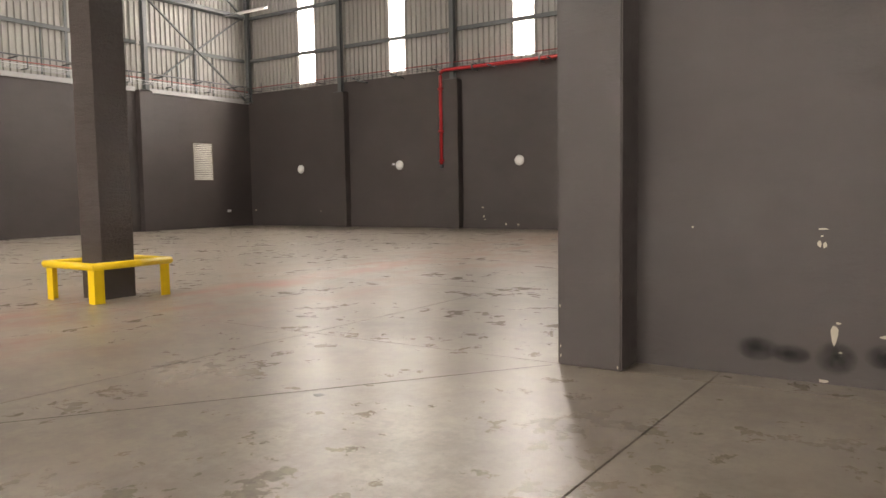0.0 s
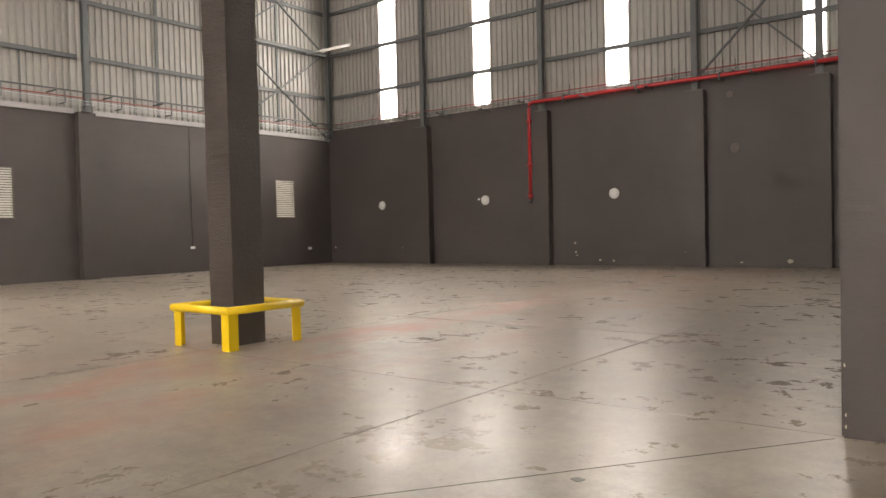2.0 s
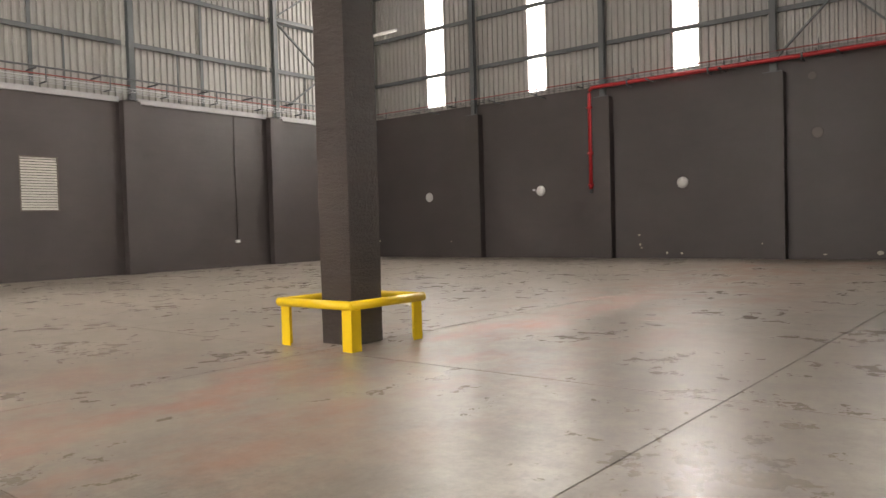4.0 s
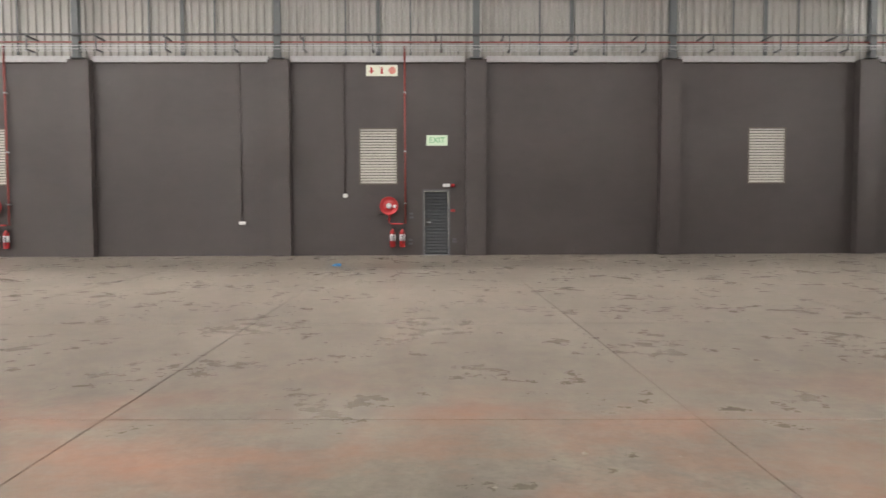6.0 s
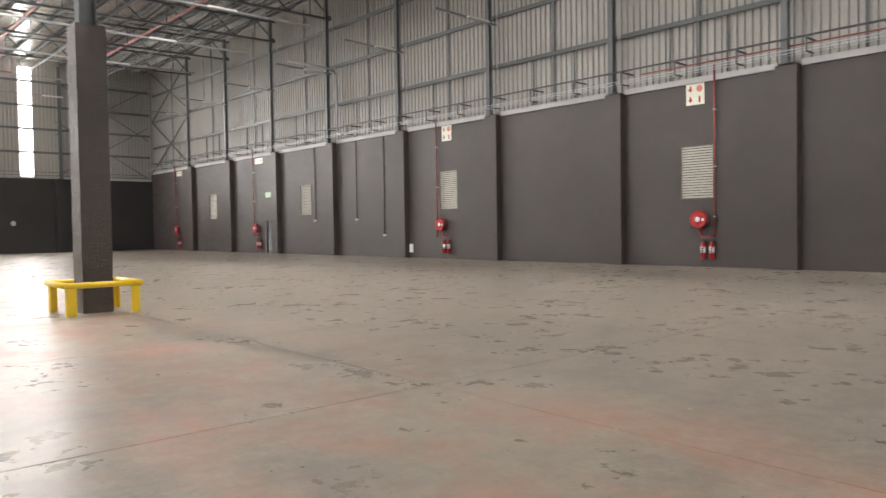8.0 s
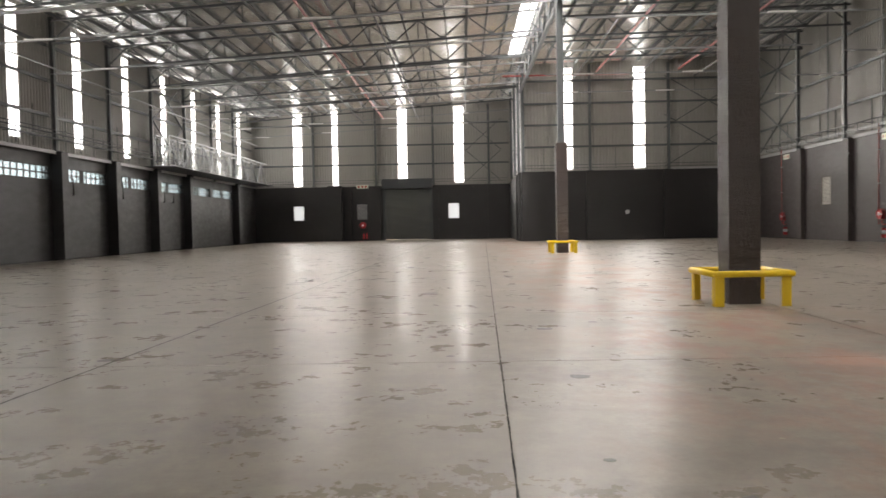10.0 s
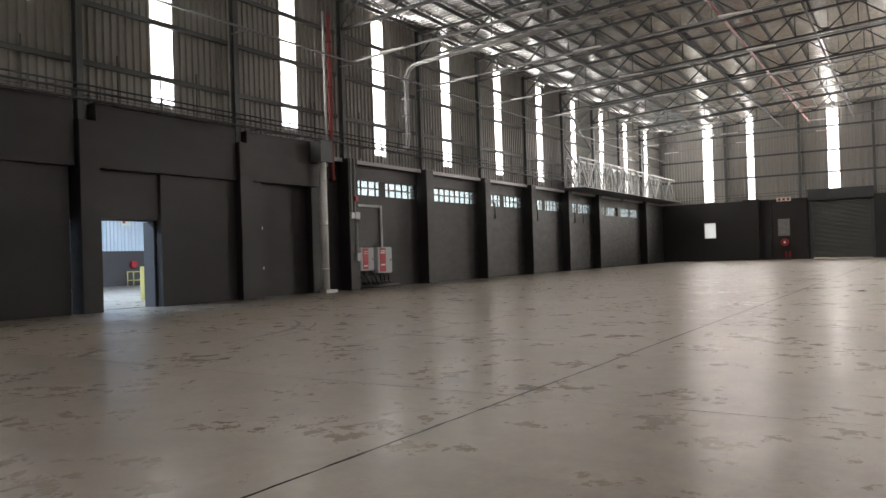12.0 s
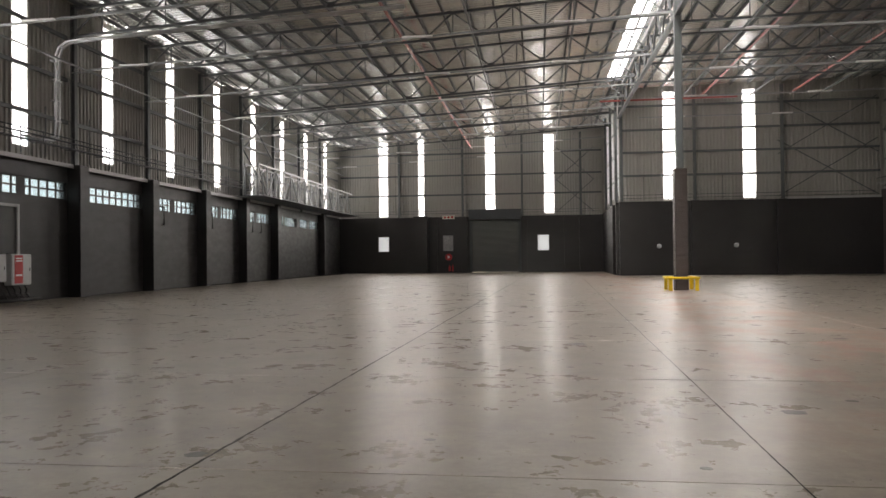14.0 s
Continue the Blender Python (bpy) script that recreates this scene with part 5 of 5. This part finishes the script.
lathe(bm, (0, 0.05, 0), (0, 1, 0), [(0.1, 0), (0.32, 0.02), (0.32, 0.06), (0.27, 0.07), (0.27, 0.17), (0.32, 0.18), (0.30, 0.22), (0.1, 0.225)], 28)
part("drum", bm, M_RED, t)
bm = bmesh.new()
lathe(bm, (0, 0.276, 0), (0, 1, 0), [(0.11, 0), (0.1, 0.008)], 18)
part("hub_label", bm, M_LABEL, t)
for x in (3.9, 3.6):
    t = thing("fire_extinguisher", "red fire extinguisher with a white label hung on the wall", "extinguisher", "", (x, YS + 0.12, 0.15))
    bm = bmesh.new()
    lathe(bm, (0, 0, 0), (0, 0, 1), [(0.06, 0), (0.085, 0.02), (0.085, 0.44), (0.03, 0.54), (0.03, 0.6)], 16)
    part("cylinder", bm, M_RED, t)
    boxpart("wall_hook", (-0.03, 0.03, -0.12, -0.08, 0.4, 0.5), M_BLACK, t)

# pale plates painted for bright window strips on the return wall above the masonry
for k in range(3):
    for j in range(4):
        ob = boxpart("window_strip_plate", (XB - 0.14, XB - 0.1, YB - 2.2 - k * 4.2, YB - 0.7 - k * 4.2, 6.0 + j * 1.75, 7.6 + j * 1.75), M_FLASH, upper_return)
    steel_post(upper_return, 'x', XB + 0.05, -1, YB - 0.45 - k * 4.2, 5.43, 13.2)
girts(upper_return, 'x', XB - 0.18, -1, [], YS, YB - 0.4, (7.3, 9.2, 11.1))
for y in (-61.9, -64.5):
    boxpart("pilaster", (XB + 0.001, XB + 0.22, y - 0.2, y + 0.2, 0, 5.4), M_WALL_DARKER, wall_return, bevel=0.01)

boxpart("flashing", (XW + 0.1, -22.0, YB - 0.1, YB + 0.06, 5.402, 5.55), M_FLASH, wall_block, "pale grey ledge flashing", bevel=0.01)
for x0, x1 in ((-21.8, -15.7), (-15.7, XB)):
    for k in (1, 2):
        x = x0 + (x1 - x0) * k / 3
        boxpart("hanger", (x - 0.02, x + 0.02, YB - 0.12, YB - 0.09, 5.5, 7.2), M_STEEL, upper_block)
# ladder of cable wires along the end walls
for y, x0, x1 in ((YB + 0.3, XW + 0.6, XB), (YS + 0.35, XB + 0.3, XE - 1.5)):
    for z in (5.62, 5.85):
        t = thing("service_pipe", "thin grey service pipe along the end wall top", "pipe", "service pipes along the wall")
        bm = bmesh.new()
        tube(bm, [(x0, y, z), (x1, y, z)], 0.022, 6)
        part("pipe", bm, M_STEEL, t)
        for k in range(6):
            x = x0 + (x1 - x0) * (k + 0.5) / 6
            boxpart("bracket", (x - 0.02, x + 0.02, y - 0.55, y, z - 0.045, z - 0.02), M_STEEL, t)

# ================= roof services =================
def lighting_run(y, x0, x1, z0, slope, n, first):
    """Suspended trunking with linear luminaires and hanger wires."""
    t = thing("lighting_trunking", "suspended galvanised trunking with hangers under the roof", "trunking", "lighting runs")
    bm = bmesh.new()
    beam(bm, (x0, y, z0), (x1, y, z0 + slope * abs(x1 - x0)), 0.09, 0.07)
    part("trunking", bm, M_FLASHDULL, t)
    for i in range(n):
        x = x0 + (x1 - x0) * (i + 0.5) / n
        bm = bmesh.new()
        z = z0 + slope * abs(x - x0)
        tube(bm, [(x, y, z), (x, y, roof_z(x) - 1.4)], 0.01, 5)
        part("hanger", bm, M_DARKSTEEL, t)
    for i in range(first):
        x = x0 + (x1 - x0) * (i + 0.35) / first
        z = z0 + slope * abs(x - x0)
        l = thing("linear_luminaire", "white linear luminaire fixed under the trunking", "lamp", "luminaires under the roof", (x, y + 0.16, z))
        boxpart("body", (-0.6, 0.6, -0.07, 0.07, -0.05, 0.01), M_WHITE, l, bevel=0.015)
        boxpart("diffuser", (-0.57, 0.57, -0.05, 0.05, -0.065, -0.051), M_FLASH, l)
        boxpart("clamp", (-0.05, 0.05, -0.22, -0.07, -0.03, 0.03), M_GALV, l)


for y in EAST_BAYS[5:]:
    lighting_run(y, 13.8, -9.6, 9.35, 0.05, 5, 4)
for y in WEST_BAYS[2:]:
    lighting_run(y + 0.4, XW + 0.3, XW + 3.6, 9.6, 0.03, 1, 1)
for y in WEST_BAYS[5:]:
    lighting_run(y, -10.8, XW + 5.0, 10.1, 0.0, 3, 2)
t = thing("wall_trunking", "long galvanised trunking along the wall under the roof", "trunking")
bm = bmesh.new()
beam(bm, (13.8, -4, 9.3), (13.8, -74, 9.3), 0.07, 0.06)
part("trunking", bm, M_FLASHDULL, t)
for y in EAST_BAYS:
    bm = bmesh.new()
    beam(bm, (13.8, y, 9.27), (XE, y, 9.27), 0.05)
    part("arm", bm, M_GALV, t)
t = thing("linear_luminaire", "white linear luminaire on an arm in the corner", "lamp", "luminaires under the roof", (XW + 2.2, YN - 1.6, 9.9))
boxpart("body", (-0.9, 0.9, -0.09, 0.09, -0.07, 0.01), M_WHITE, t, bevel=0.015)
bm = bmesh.new()
beam(bm, (-2.0, 0.1, 0.05), (0.9, 0.1, 0.05), 0.06)
part("arm", bm, M_GALV, t)
for x, z, y0 in ((1.7, 11.75, YS + 0.4), (-16.2, 12.9, YB + 0.5), (-22.5, 13.0, YB + 0.5)):
    t = thing("sprinkler_main", "red sprinkler main under the roof trusses", "pipe", "sprinkler pipes under the roof")
    bm = bmesh.new()
    tube(bm, [(x, y0, z), (x, 12, z)], 0.07, 8)
    part("pipe", bm, M_RUSTRED, t)
t = thing("sprinkler_main", "red sprinkler main under the roof trusses", "pipe", "sprinkler pipes under the roof")
bm = bmesh.new()
tube(bm, [(-9.0, YB + 1.2, 12.6), (-18.5, YB + 1.2, 12.6)], 0.07, 8)
part("pipe", bm, M_RUSTRED, t)
t = thing("arched_conduit", "grey conduit bent up beside a steel post", "conduit", "", (XW + 0.35, -34.33, 0))
bm = bmesh.new()
tube(bm, [(0, 0.4, 6.3), (0, 0.05, 6.4), (0, 0, 6.8), (0, 0, 9.2), (0.1, 0, 9.6), (0.5, 0, 9.75), (2.8, 0, 9.8)], 0.06, 8)
part("conduit", bm, M_GALV, t)

# ---- litter on the floor ----
t = thing("blue_rag", "crumpled blue plastic scrap on the floor", "litter", "", (-24.2, -2.9, 0))
bm = bmesh.new()
bmesh.ops.create_icosphere(bm, subdivisions=2, radius=0.12)
rr = random.Random(5)
for v in bm.verts:
    v.co = Vector((v.co.x * rr.uniform(.5, 1.2), v.co.y * rr.uniform(.5, 1.4), abs(v.co.z) * rr.uniform(.2, .7)))
part("scrap", bm, M_BLUE, t)
bm = bmesh.new()
rr = random.Random(11)
for i in range(420):
    x, y = rr.uniform(-20, 6), rr.uniform(-24, 20)
    s = rr.uniform(0.006, 0.028)
    a = rr.uniform(0, 3)
    vs = [bm.verts.new((x + s * rr.uniform(.6, 1.3) * math.cos(a + k * math.tau / 5), y + s * rr.uniform(.4, 1.3) * math.sin(a + k * math.tau / 5), 0.004)) for k in range(5)]
    top = bm.verts.new((x, y, 0.004 + s * 0.3))
    for k in range(5):
        bm.faces.new((vs[k], vs[(k + 1) % 5], top))
M_GRIT = painted("pale_grit", (0.42, 0.38, 0.32), 0.8, 0.3)
tagged(part("floor_grit", bm, M_GRIT), "scattered pale grit and paint flakes on the floor", "grit", kind="stuff")
M_STAIN = painted("oil_stain", (0.062, 0.056, 0.052), 0.45, 0.25, grain=22.0)
M_TYRE = painted("rubber_tyre_mark", (0.105, 0.091, 0.078), 0.5, 0.3, grain=30.0)
rr = random.Random(23)
for x, y, r in ((-5.15, -18.4, 0.17), (-4.93, -15.8, 0.06), (-6.86, -13.1, 0.12), (-6.84, -10.06, 0.10), (-7.23, -7.08, 0.05), (-6.65, -7.7, 0.04), (-5.66, -11.17, 0.05), (-7.6, -13.7, 0.07), (-9.66, -19.35, 0.12), (-3.65, -11.8, 0.05), (-1.95, -11.2, 0.09), (-3.97, 3.51, 0.045)):
    bm = bmesh.new()
    rim = []
    for k in range(22):
        a = k * math.tau / 22
        d = r * rr.uniform(0.78, 1.12)
        rim.append(bm.verts.new((x + d * math.cos(a), y + 0.9 * d * math.sin(a), 0.0005)))
    inner = [bm.verts.new((x + (v.co.x - x) * 0.8, y + (v.co.y - y) * 0.8, 0.0025)) for v in rim]
    for k in range(22):
        bm.faces.new((rim[k], rim[(k + 1) % 22], inner[(k + 1) % 22], inner[k]))
    bm.faces.new(inner)
    part("stain", bm, M_STAIN, floor, "dark round oil stain on the concrete")
for r, w, a0, a1 in ((4.08, 0.10, 182, 238), (4.42, 0.06, 190, 226)):
    bm = bmesh.new()
    last = None
    for k in range(33):
        a = math.radians(a0 + (a1 - a0) * k / 32)
        half = w * math.sin(math.pi * (k + 0.6) / 33.2) ** 0.5 / 2 * rr.uniform(0.8, 1.1)
        pair = [bm.verts.new((8.5 + d * math.cos(a), -13.2 + d * math.sin(a), 0.002)) for d in (r - half, r + half)]
        if last:
            bm.faces.new((last[0], last[1], pair[1], pair[0]))
        last = pair
    part("tyre_mark", bm, M_TYRE, floor, "faint curved rubber tyre mark")

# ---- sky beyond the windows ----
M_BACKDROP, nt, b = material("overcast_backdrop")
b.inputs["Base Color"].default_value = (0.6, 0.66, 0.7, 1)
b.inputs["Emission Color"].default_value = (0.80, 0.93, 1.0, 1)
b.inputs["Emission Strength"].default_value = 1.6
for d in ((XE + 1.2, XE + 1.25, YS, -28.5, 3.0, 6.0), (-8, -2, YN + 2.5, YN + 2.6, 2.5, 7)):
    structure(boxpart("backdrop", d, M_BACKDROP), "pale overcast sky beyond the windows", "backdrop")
